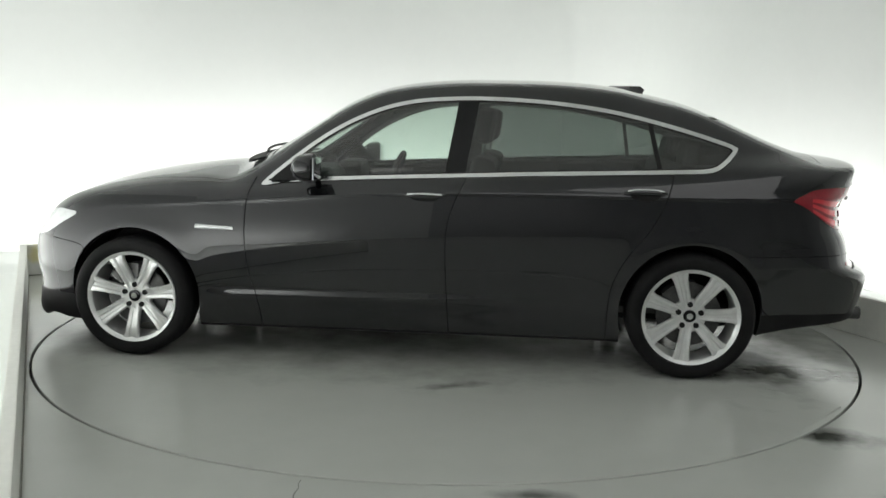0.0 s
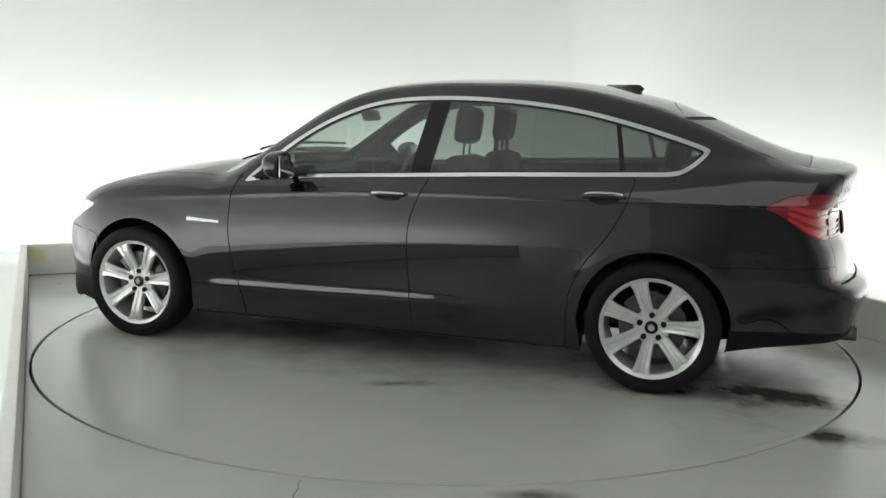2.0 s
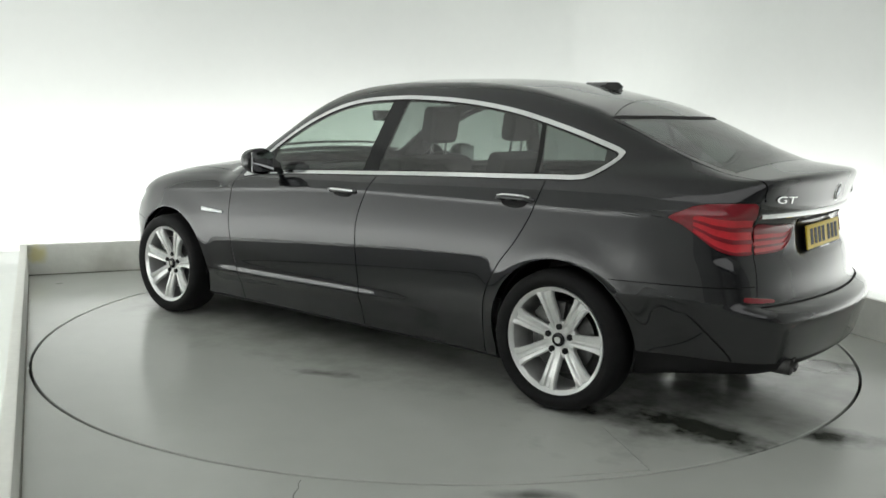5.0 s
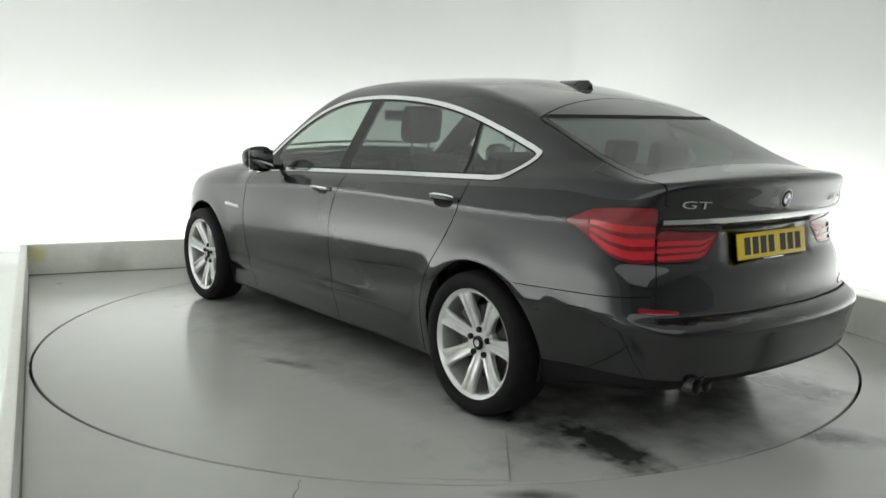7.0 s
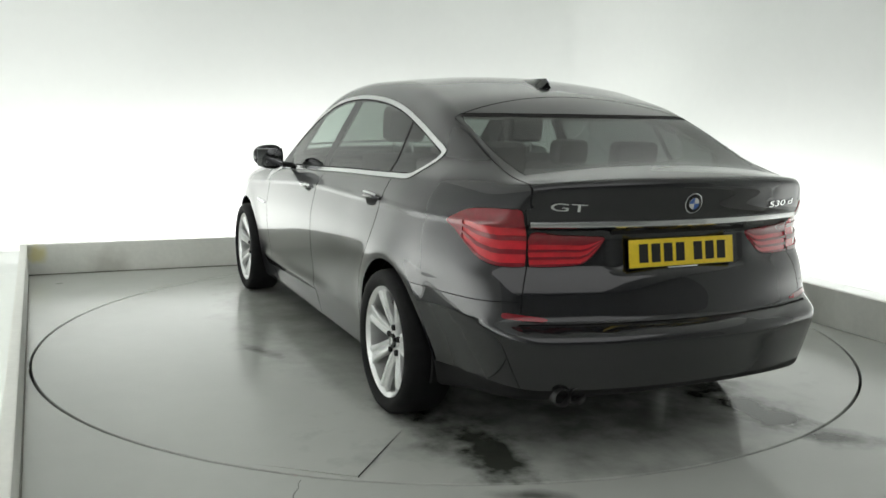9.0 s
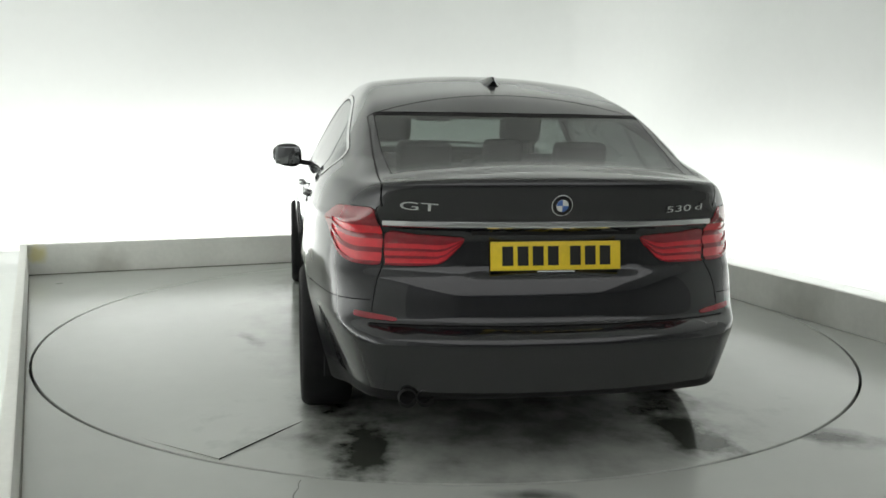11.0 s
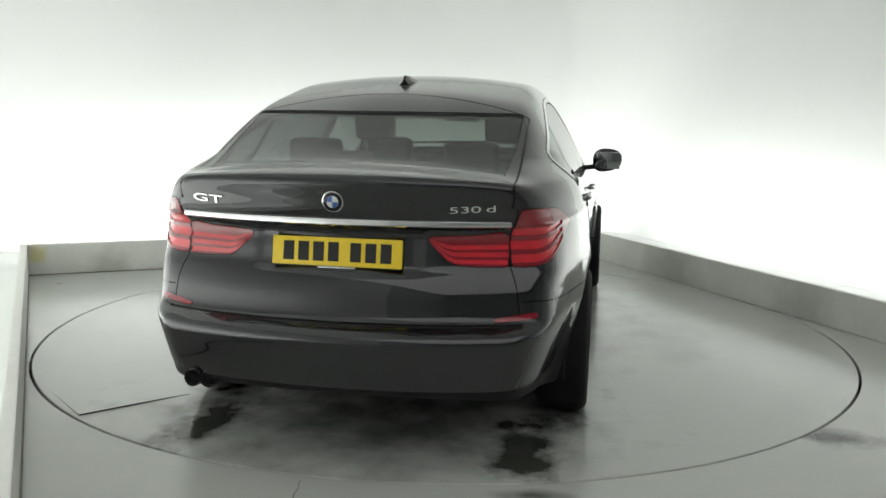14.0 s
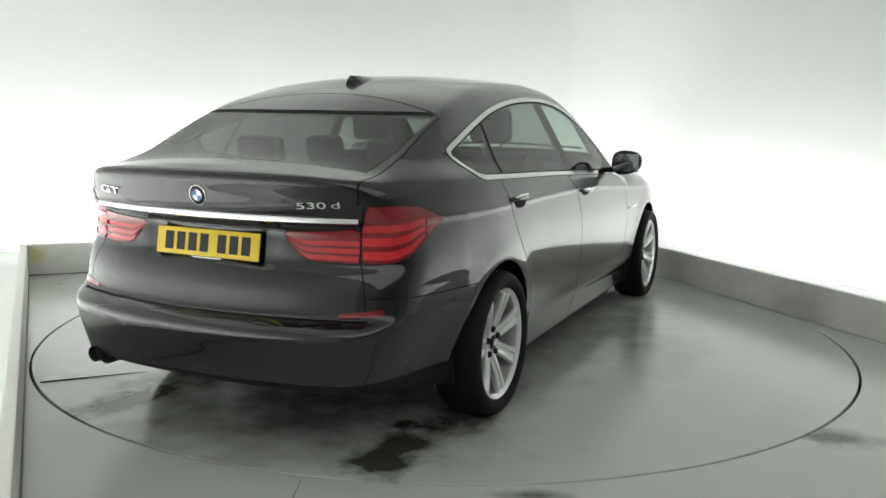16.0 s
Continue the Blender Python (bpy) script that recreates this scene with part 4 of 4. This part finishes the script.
def wheel_meshes():
    """Meshes of one wheel, its outer face towards +y, its hub at the origin."""
    made = {}
    R, half = 0.343, 0.120
    bm = bmesh.new()
    prof = [(0.262, 0.088), (0.270, 0.104), (0.285, 0.113), (0.305, 0.1155), (0.322, 0.110), (0.334, 0.098), (0.341, 0.078), (0.3425, 0.05), (R, 0.0), (0.3425, -0.05),
            (0.341, -0.078), (0.334, -0.098), (0.322, -0.110), (0.285, -0.113), (0.262, -0.10), (0.252, -0.09), (0.252, 0.08)]
    lathe(bm, prof, 96)
    made["tyre"] = (bm, RUBBER)
    bm = bmesh.new()
    barrel = [(0.2575, 0.094), (0.2625, 0.098), (0.2625, 0.090), (0.255, 0.080), (0.250, 0.0), (0.245, -0.098), (0.238, -0.098), (0.240, 0.0), (0.238, 0.060), (0.241, 0.082), (0.250, 0.091)]
    lathe(bm, barrel, 96)
    made["wheel"] = (bm, ALLOY)
    bm = bmesh.new()
    # one spoke, along +x: broad at the rim, waisted near the hub, with a shallow channel along it
    rows = []
    for r, w, d, t in ((0.040, 0.025, 0.045, 0.040), (0.075, 0.029, 0.054, 0.036), (0.120, 0.032, 0.067, 0.032), (0.170, 0.035, 0.080, 0.028), (0.215, 0.040, 0.089, 0.024), (0.243, 0.050, 0.090, 0.020)):
        rows.append([bm.verts.new((r, y, z)) for y, z in ((d - t, -w), (d - 0.008, -w), (d, -w + 0.007), (d - 0.002, -w * 0.38), (d - 0.011, -w * 0.20), (d - 0.011, w * 0.20), (d - 0.002, w * 0.38), (d, w - 0.007), (d - 0.008, w), (d - t, w))])
    for A, B in zip(rows, rows[1:]):
        for k in range(10):
            bm.faces.new((A[k], A[(k + 1) % 10], B[(k + 1) % 10], B[k]))
    bm.faces.new(rows[0]), bm.faces.new(rows[-1][::-1])
    made["spoke"] = (bm, ALLOY)
    bm = bmesh.new()
    lathe(bm, [(0.0001, 0.052), (0.036, 0.052), (0.039, 0.046), (0.066, 0.0475), (0.084, 0.0465), (0.092, 0.040), (0.094, 0.02), (0.090, 0.0), (0.0001, 0.0)], 48, closed=False)
    made["hub"] = (bm, ALLOY)
    bm = bmesh.new()
    lathe(bm, [(0.0001, 0.063), (0.024, 0.0625), (0.032, 0.061), (0.034, 0.058), (0.034, 0.045)], 32, closed=False)
    made["hub_cap"] = (bm, GLOSS_BLACK)
    bm = bmesh.new()
    lathe(bm, [(0.0001, 0.0645), (0.017, 0.0642), (0.017, 0.061)], 24, closed=False)
    made["cap_badge"] = (bm, CHROME)
    bm = bmesh.new()
    lathe(bm, [(0.0001, 0.056), (0.0125, 0.056), (0.0150, 0.0535), (0.0150, 0.035)], 12, closed=False)
    made["bolt_hole"] = (bm, SEAL)
    bm = bmesh.new()
    lathe(bm, [(0.06, 0.012), (0.172, 0.012), (0.174, 0.010), (0.174, -0.012), (0.172, -0.014), (0.06, -0.014)], 64)
    made["brake_disc"] = (bm, DARK_METAL)
    bm = bmesh.new()
    out = [(0.10 * math.cos(a), 0.10 * math.sin(a)) for a in np.linspace(0.3, 1.35, 9)] + [(0.186 * math.cos(a), 0.186 * math.sin(a)) for a in np.linspace(1.35, 0.3, 9)]
    prism(bm, out, -0.045, 0.04, Matrix(((1, 0, 0, 0), (0, 0, 1, 0), (0, 1, 0, 0), (0, 0, 0, 1))))
    made["brake_caliper"] = (bm, DARK_METAL)
    meshes = {}
    for name, (bm, mat) in made.items():
        bmesh.ops.recalc_face_normals(bm, faces=bm.faces)
        bmesh.ops.transform(bm, matrix=Matrix.Diagonal((0.9796, 1, 0.9796, 1)), verts=bm.verts)
        me = bpy.data.meshes.new(name)
        bm.to_mesh(me)
        bm.free()
        me.materials.append(mat)
        me.polygons.foreach_set("use_smooth", [True] * len(me.polygons))
        me.set_sharp_from_angle(angle=radians(32))
        meshes[name] = me
    return meshes


WHEEL_Y = 0.842


def add_wheels(car):
    M = wheel_meshes()
    for x, side, spin in ((3.07, 1, -3.7), (0.0, 1, -9), (3.07, -1, 20), (0.0, -1, 9)):
        turn = pose(0, 0, 0, 0, 0, 0 if side == 1 else 180)
        w = tagged(new("wheel", M["wheel"]), "silver seven-spoke alloy wheel with a black tyre")
        w.parent = car
        w.matrix_basis = Matrix.Translation((x - CX, side * (WHEEL_Y + (0.008 if x > 1 else 0.0)) - CY, 0.336)) @ turn

        def sub(name, m, label=""):
            ob = tagged(new(name, M[name]), label)
            ob.parent = w
            ob.matrix_basis = m
            return ob
        sub("tyre", Matrix(), "black rubber tyre"), sub("hub", Matrix()), sub("hub_cap", Matrix(), "black hub cap"), sub("cap_badge", Matrix(), "pale round badge")
        sub("brake_disc", Matrix(), "dull grey brake disc"), sub("brake_caliper", pose(0, 0, 0, 0, -20, 0))
        for i in range(7):
            sub("spoke", pose(0, 0, 0, 0, 90 + spin + i * 360 / 7, 0))
        for i in range(5):
            a = radians(90 + i * 72)
            sub("bolt_hole", Matrix.Translation((0.062 * math.cos(a), 0.004, 0.062 * math.sin(a))))
        # the dark liner inside the arch
        bm = bmesh.new()
        lathe(bm, [(0.372, side * 0.865), (0.376, side * 0.85), (0.380, side * 0.56), (0.05, side * 0.56), (0.05, side * 0.55), (0.384, side * 0.55), (0.380, side * 0.86)], 64,
              m=Matrix.Translation((x, 0, 0.352)))
        bmesh.ops.bisect_plane(bm, geom=list(bm.verts) + list(bm.edges) + list(bm.faces), plane_co=(0, 0, 0.235), plane_no=(0, 0, -1), clear_outer=True)
        carpart("wheel_liner", bm, PLASTIC, car)


def ribbon(bm, path, across, out, thick):
    """A bar that follows a path: across is its half height, out how proud it stands."""
    rings = []
    n = len(path)
    for i, (p, nrm) in enumerate(path):
        d = (path[min(i + 1, n - 1)][0] - path[max(i - 1, 0)][0]).normalized()
        u = nrm.cross(d).normalized()
        k = across(i / (n - 1)) if callable(across) else across
        rings.append([bm.verts.new(p + u * a * k + nrm * b) for a, b in ((-1, -thick), (-1, out * 0.55), (-0.7, out * 0.9), (0, out), (0.7, out * 0.9), (1, out * 0.55), (1, -thick))])
    for A, B in zip(rings, rings[1:]):
        for k in range(7):
            bm.faces.new((A[k], A[(k + 1) % 7], B[(k + 1) % 7], B[k]))
    bm.faces.new(rings[0]), bm.faces.new(rings[-1][::-1])


def letters(text, size, mat, name, m, parent, label="", stretch=1.0, raise_=0.0015):
    cu = bpy.data.curves.new(name, "FONT")
    cu.body, cu.size, cu.extrude, cu.align_x, cu.align_y = text, size, raise_, "CENTER", "CENTER"
    ob = bpy.data.objects.new(name, cu)
    scene.collection.objects.link(ob)
    bpy.context.view_layer.update()
    me = bpy.data.meshes.new_from_object(ob.evaluated_get(bpy.context.evaluated_depsgraph_get()))
    bpy.data.objects.remove(ob)
    me.transform(Matrix.Diagonal((stretch, 1, 1, 1)))
    me.materials.clear()
    me.materials.append(mat)
    out = new(name, me)
    out.parent = parent
    out.matrix_basis = m
    return tagged(out, label)


def facing_rear(p, tilt_n=None):
    """A pose on the tail whose x runs to the car's right, y up, z out of the skin."""
    z = (tilt_n or skin_normal(p)).normalized()
    x = Vector((0, -1, 0))
    x = (x - z * x.dot(z)).normalized()
    return Matrix.Translation(p - Vector((CX, CY, 0))) @ Matrix((x, z.cross(x), z)).transposed().to_4x4()


def add_tail(car):
    # bright strip across the tailgate
    bm = bmesh.new()
    path = []
    for y in np.linspace(-0.662, 0.662, 45):
        p = on_rear(y, 0.968)
        path.append((p, Vector((-1, 0, 0)) if abs(y) < 0.05 else Vector((-1, math.copysign(0.25, y) * min(1, abs(y) / 0.6), 0.08)).normalized()))
    ribbon(bm, path, lambda t: 0.0150 - 0.0025 * abs(2 * t - 1), 0.014, 0.01)
    carpart("boot_strip", bm, CHROME, car, "bright chrome strip across the tailgate")
    # number plate with plain bars
    tl, bl = Vector((-0.889, 0.26, 0.903)), Vector((-0.906, 0.26, 0.791))
    up = (tl - bl).normalized()
    xdir = Vector((0, -1, 0))
    n = xdir.cross(up).normalized()
    mid = (Vector((tl.x, 0, tl.z)) + Vector((bl.x, 0, bl.z))) / 2
    mid.x = min(mid.x, on_rear(0, mid.z).x - 0.009)
    base = Matrix.Translation(mid - Vector((CX, CY, 0))) @ Matrix((xdir, up, n)).transposed().to_4x4()
    bm = bmesh.new()
    box(bm, (-0.26, -0.0555, -0.004), (0.26, 0.0555, 0.004), 0.003)
    plate = part("number_plate", bm, PLATE_YELLOW, car, "yellow number plate with plain black bars")
    plate.matrix_basis = base
    bm = bmesh.new()
    box(bm, (-0.255, -0.061, -0.014), (0.255, 0.050, -0.0045), 0.004)
    holder = part("plate_holder", bm, PLASTIC, car)
    holder.matrix_basis = base
    for i, x in enumerate((-0.193, -0.133, -0.073, -0.013, 0.076, 0.136, 0.196)):
        bm = bmesh.new()
        box(bm, (x - 0.0215, -0.037, 0.0042), (x + 0.0215, 0.037, 0.0052))
        part("plate_bar", bm, PLATE_INK, plate, smooth=False)
    bm = bmesh.new()
    box(bm, (-0.075, -0.0635, 0.0), (0.075, -0.0575, 0.002), 0.0005)
    b = part("plate_footer", bm, LAMP_CLEAR, car, "small pale strip under the plate")
    b.matrix_basis = base
    # black strip on the skin above the plate: the recess's shade put into colour
    bm = bmesh.new()
    path = [(on_rear(y, 0.938), Vector((-1, 0, 0))) for y in np.linspace(-0.33, 0.33, 21)]
    ribbon(bm, path, 0.013, 0.003, 0.006)
    carpart("recess_shade", bm, SEAL, car, "black strip painted as the recess's shade over the number plate")
    # round badge
    p = on_rear(0, 1.046)
    m = facing_rear(p)
    for name, r, lo, hi, mat, label in (("badge_ring", 0.0415, -0.004, 0.004, CHROME, "chrome ring"), ("badge_face", 0.038, 0.003, 0.0055, GLOSS_BLACK, "black badge face"),
                                        ("badge_centre", 0.024, 0.005, 0.0068, LAMP_CLEAR, "pale badge centre")):
        bm = bmesh.new()
        lathe(bm, [(0.0001, hi), (r * 0.93, hi), (r, hi - 0.0015), (r, lo)], 40, "Z", closed=False)
        ob = part(name, bm, mat, car, label)
        ob.matrix_basis = m
    for k in (0, 1):
        bm = bmesh.new()
        a0 = math.pi / 2 * (1 + 2 * k)
        prism(bm, [(0.0, 0.0)] + [(0.0235 * math.cos(a), 0.0235 * math.sin(a)) for a in np.linspace(a0, a0 + math.pi / 2, 9)], 0.0066, 0.0074)
        ob = part("badge_field", bm, BLUE, car, "blue badge field", smooth=False)
        ob.matrix_basis = m
    # lettering
    p = on_rear(0.535, 1.036)
    letters("GT", 0.044, CHROME, "badge_letters", facing_rear(p) @ Matrix.Translation((0, 0, 0.003)), car, "chrome letters GT", 2.55)
    p = on_rear(-0.518, 1.027)
    for text, dx in (("530", -0.024), ("d", 0.074)):
        letters(text, 0.036, CHROME, "model_letters", facing_rear(p) @ Matrix.Translation((dx, 0, 0.003)), car, "chrome characters " + text, 2.3)
    # exhaust pipes
    for y in (0.580, 0.513):
        bm = bmesh.new()
        lathe(bm, [(0.033, -1.012), (0.0345, -1.015), (0.0355, -1.007), (0.034, -0.78), (0.029, -0.78), (0.030, -1.0)], 32, "Y",
              m=Matrix.Translation((0.042, y, 0.322)) @ Matrix.Rotation(-math.pi / 2, 4, "Z"))
        carpart("exhaust_pipe", bm, DARK_METAL, car, "round dark exhaust pipe")
        bm = bmesh.new()
        bmesh.ops.create_circle(bm, cap_ends=True, radius=0.0295, segments=24, matrix=Matrix.Translation((-0.94, y, 0.322)) @ Matrix.Rotation(math.pi / 2, 4, "Y"))
        carpart("pipe_bore", bm, SEAL, car)


def add_flank(car):
    for side in (1, -1):
        mir = Matrix.Diagonal((1, side, 1, 1))
        # door handles: a bar with a bright upper edge over a cup painted black
        for x, z in ((1.425, 0.944), (0.262, 0.982)):
            bm = bmesh.new()
            path = []
            for t in np.linspace(-1, 1, 13):
                q = on_flank(x + 0.112 * t, z + 0.004 * (1 - t * t))
                nrm = skin_normal(q)
                path.append((mir @ (q + nrm * (0.026 * (1 - t ** 4) - 0.004)), mir @ nrm))
            ribbon(bm, path, lambda u: 0.0145 * (1 - 0.55 * abs(2 * u - 1) ** 3), 0.010, 0.008)
            h = carpart("door_handle", bm, PAINT, car, "dark handle with a bright upper edge")
            bm = bmesh.new()
            top = [(p + n * 0.0075 + Vector((0, 0, 0.0085 - 0.003 * abs(t) ** 3)), (n + Vector((0, 0, 0.7))).normalized()) for (p, n), t in zip(path[1:-1], np.linspace(-0.9, 0.9, 11))]
            ribbon(bm, top, 0.0052, 0.004, 0.003)
            part("handle_strip", bm, CHROME, h, "bright strip")
            # flat black oval on the skin paints the shade inside the finger recess
            bm = bmesh.new()
            cup = []
            for t in np.linspace(-1, 1, 13):
                q = on_flank(x + 0.075 * t, z - 0.012)
                cup.append((mir @ (q - skin_normal(q) * 0.002), mir @ skin_normal(q)))
            ribbon(bm, cup, lambda u: 0.030 * math.sqrt(max(0.02, 1 - (2 * u - 1) ** 2)), 0.0035, 0.003)
            part("cup_shade", bm, SEAL, h, "black oval painted as the finger recess's shade")
        # wing mirror
        bm = bmesh.new()
        bmesh.ops.create_uvsphere(bm, u_segments=28, v_segments=18, radius=1.0)
        for v in bm.verts:
            x, y, z = v.co
            p = 2.6
            k = (abs(x) ** p + abs(y) ** p + abs(z) ** p) ** (-1 / p)
            x, y, z = x * k, y * k, z * k
            if x < 0:
                x *= 0.26
            v.co = (2.020 + 0.105 * x, side * (0.998 + 0.098 * y), 1.083 + (0.078 - 0.010 * y) * z + 0.006 * y)
        mirror = carpart("wing_mirror", bm, PAINT, car, "dark wing mirror with a black foot")
        bm = bmesh.new()
        box(bm, (-0.004, -0.084, -0.060), (0.004, 0.080, 0.056), 0.003)
        bmesh.ops.transform(bm, matrix=Matrix.Translation((1.9925, side * 0.998, 1.083)), verts=bm.verts)
        part("mirror_glass", bm, MIRROR, mirror, "mirror glass")
        bm = bmesh.new()
        path = [Vector((2.03, side * y, z)) for y, z in ((0.835, 1.026), (0.875, 1.030), (0.91, 1.035), (0.95, 1.044))]
        tube(bm, path, 0.017, 12)
        part("mirror_foot", bm, PLASTIC, mirror, "black mirror foot")
        bm = bmesh.new()
        prism(bm, [(2.285, 1.000), (2.02, 1.016), (2.02, 1.045), (2.10, 1.150), (2.125, 1.150)], 0.0, 0.014,
              Matrix(((1, 0, 0, 0), (0, 0, side, side * 0.806), (0, 1, 0, 0), (0, 0, 0, 1))) @ Matrix(((1, 0, 0, 0), (0, 1, 0, 0), (0, -0.50, 1, 0.54), (0, 0, 0, 1))))
        part("mirror_sail", bm, GLOSS_BLACK, mirror, "gloss black triangle behind the mirror", smooth=False)
        # repeater behind the front wheel
        bm = bmesh.new()
        path = []
        for t in np.linspace(0, 1, 12):
            q = on_flank(2.70 - 0.215 * t, 0.745 - 0.008 * t)
            path.append((mir @ q, mir @ skin_normal(q)))
        ribbon(bm, path, lambda u: 0.0125 - 0.004 * u, 0.007, 0.004)
        carpart("side_repeater", bm, LAMP_CLEAR, car, "bright side repeater on the front wing")
    # cowl and wipers
    bm = bmesh.new()
    path = [(on_top(2.50 - 0.25 * y * y, y) + Vector((0.03, 0, 0.004)), Vector((0.3, 0, 1)).normalized()) for y in np.linspace(-0.66, 0.66, 25)]
    ribbon(bm, path, 0.05, 0.008, 0.004)
    cowl = carpart("cowl_cover", bm, PLASTIC, car, "black cover under the windscreen")
    for y0, y1 in ((0.62, 0.02), (0.0, -0.58)):
        bm = bmesh.new()
        tube(bm, [on_top(2.44 - 0.23 * y * y, y) + Vector((0.02, 0, 0.020)) for y in np.linspace(y0, y1, 12)], 0.008, 8)
        part("wiper", bm, PLASTIC, cowl)
    # roof fin
    bm = bmesh.new()
    rows = []
    for u in np.linspace(0, 1, 9):
        x = 0.405 - 0.205 * u
        z0 = on_top(x).z - 0.003
        h = (0.010 + 0.040 * u ** 1.1) * (1.0 if u < 0.9 else 0.55)
        w = 0.050 * (0.35 + 0.65 * math.sin(math.pi * min(1, 0.12 + u * 0.75)))
        tip = x - 0.012 * u
        rows.append([bm.verts.new(c) for c in ((x, -w, z0), (x, -w * 0.62, z0 + h * 0.40), (tip, -0.006, z0 + h), (tip, 0.006, z0 + h), (x, w * 0.62, z0 + h * 0.40), (x, w, z0))])
    for A, B in zip(rows, rows[1:]):
        for k in range(5):
            bm.faces.new((A[k], A[k + 1], B[k + 1], B[k]))
    bm.faces.new(rows[0]), bm.faces.new(rows[-1][::-1])
    carpart("roof_aerial", bm, PAINT, car, "dark shark-fin roof aerial")


def seat_shape(bm, x, y, w, base_z, back_h, lean):
    """A seat's cushion and back in one upholstered mesh."""
    m = Matrix.Translation((x, y, base_z))
    box(bm, (-0.05, -w / 2, -0.10), (0.50, w / 2, 0.08), 0.05, m, 3)
    box(bm, (-0.09, -w / 2, 0.0), (0.05, w / 2, back_h), 0.05, m @ pose(0, 0, 0, 0, lean, 0), 3)


def add_cabin(car):
    floor = bmesh.new()
    box(floor, (-0.30, -0.72, 0.30), (2.55, 0.72, 0.34), 0.015)
    carpart("cabin_floor", floor, TRIM_GREY, car)
    bm = bmesh.new()
    box(bm, (2.10, -0.74, 0.55), (2.50, 0.74, 1.02), 0.06, None, 3)
    dash = carpart("dashboard", bm, LEATHER, car, "dark dashboard")
    bm = bmesh.new()
    box(bm, (2.00, -0.56, 0.93), (2.16, -0.24, 1.06), 0.04, None, 3)
    part("instrument_hood", bm, LEATHER, dash)
    for y in (0.40, -0.40):
        bm = bmesh.new()
        seat_shape(bm, 1.30, y, 0.50, 0.50, 0.66, -14)
        s = carpart("front_seat", bm, LEATHER, car, "black leather front seat")
        bm = bmesh.new()
        box(bm, (-0.055, -0.125, -0.10), (0.055, 0.125, 0.11), 0.052, Matrix.Translation((1.13, y, 1.31)) @ pose(0, 0, 0, 0, -8, 0), 3)
        part("headrest", bm, LEATHER, s)
        for dy in (-0.06, 0.06):
            bm = bmesh.new()
            tube(bm, [(1.15, y + dy, 1.12), (1.135, y + dy, 1.24)], 0.007, 8)
            part("headrest_post", bm, CHROME, s)
    bm = bmesh.new()
    box(bm, (0.12, -0.68, 0.42), (0.62, 0.68, 0.60), 0.05, None, 3)
    box(bm, (-0.07, -0.68, 0.0), (0.07, 0.68, 0.62), 0.05, Matrix.Translation((0.18, 0, 0.52)) @ pose(0, 0, 0, 0, -18, 0), 3)
    s = carpart("rear_seat", bm, LEATHER, car, "black leather rear bench seat")
    for y in (0.38, 0.0, -0.38):
        bm = bmesh.new()
        h = 0.085 if y else 0.06
        box(bm, (-0.045, -0.13 if y else -0.095, -h), (0.045, 0.13 if y else 0.095, h), 0.04, Matrix.Translation((-0.03, y, 1.17 if y else 1.205)) @ pose(0, 0, 0, 0, -10, 0), 3)
        part("headrest", bm, LEATHER, s)
    bm = bmesh.new()
    box(bm, (-0.72, -0.62, 1.035), (0.02, 0.62, 1.06), 0.008)
    carpart("parcel_shelf", bm, TRIM_GREY, car)
    bm = bmesh.new()
    pts = [Vector((1.80, -0.37, 0.94)) + pose(0, 0, 0, 0, -22, 0).to_3x3() @ Vector((0, 0.185 * math.cos(a), 0.185 * math.sin(a))) for a in np.linspace(0, 2 * math.pi, 40)[:-1]]
    tube(bm, pts, 0.016, 10, True)
    w = carpart("steering_wheel", bm, LEATHER, car)
    bm = bmesh.new()
    box(bm, (-0.02, -0.17, -0.025), (0.02, 0.17, 0.025), 0.01, Matrix.Translation((1.80, -0.37, 0.94)) @ pose(0, 0, 0, 0, -22, 0))
    part("wheel_spokes", bm, LEATHER, w)
    bm = bmesh.new()
    box(bm, (-0.015, -0.12, -0.035), (0.015, 0.12, 0.035), 0.012, Matrix.Translation((1.92, 0, 1.36)) @ pose(0, 0, 0, 0, 15, 0))
    carpart("interior_mirror", bm, GLOSS_BLACK, car)


def fit_out(car):
    add_wheels(car)
    add_tail(car)
    add_flank(car)
    add_cabin(car)


car = build_car()
fit_out(car)


# ---- what moves ----
def motions():
    rows = [(t / 2, pose(0, 0, 0, 0, 0, heading(t / 2))) for t in range(33)]
    walk(car, rows)
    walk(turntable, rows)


motions()
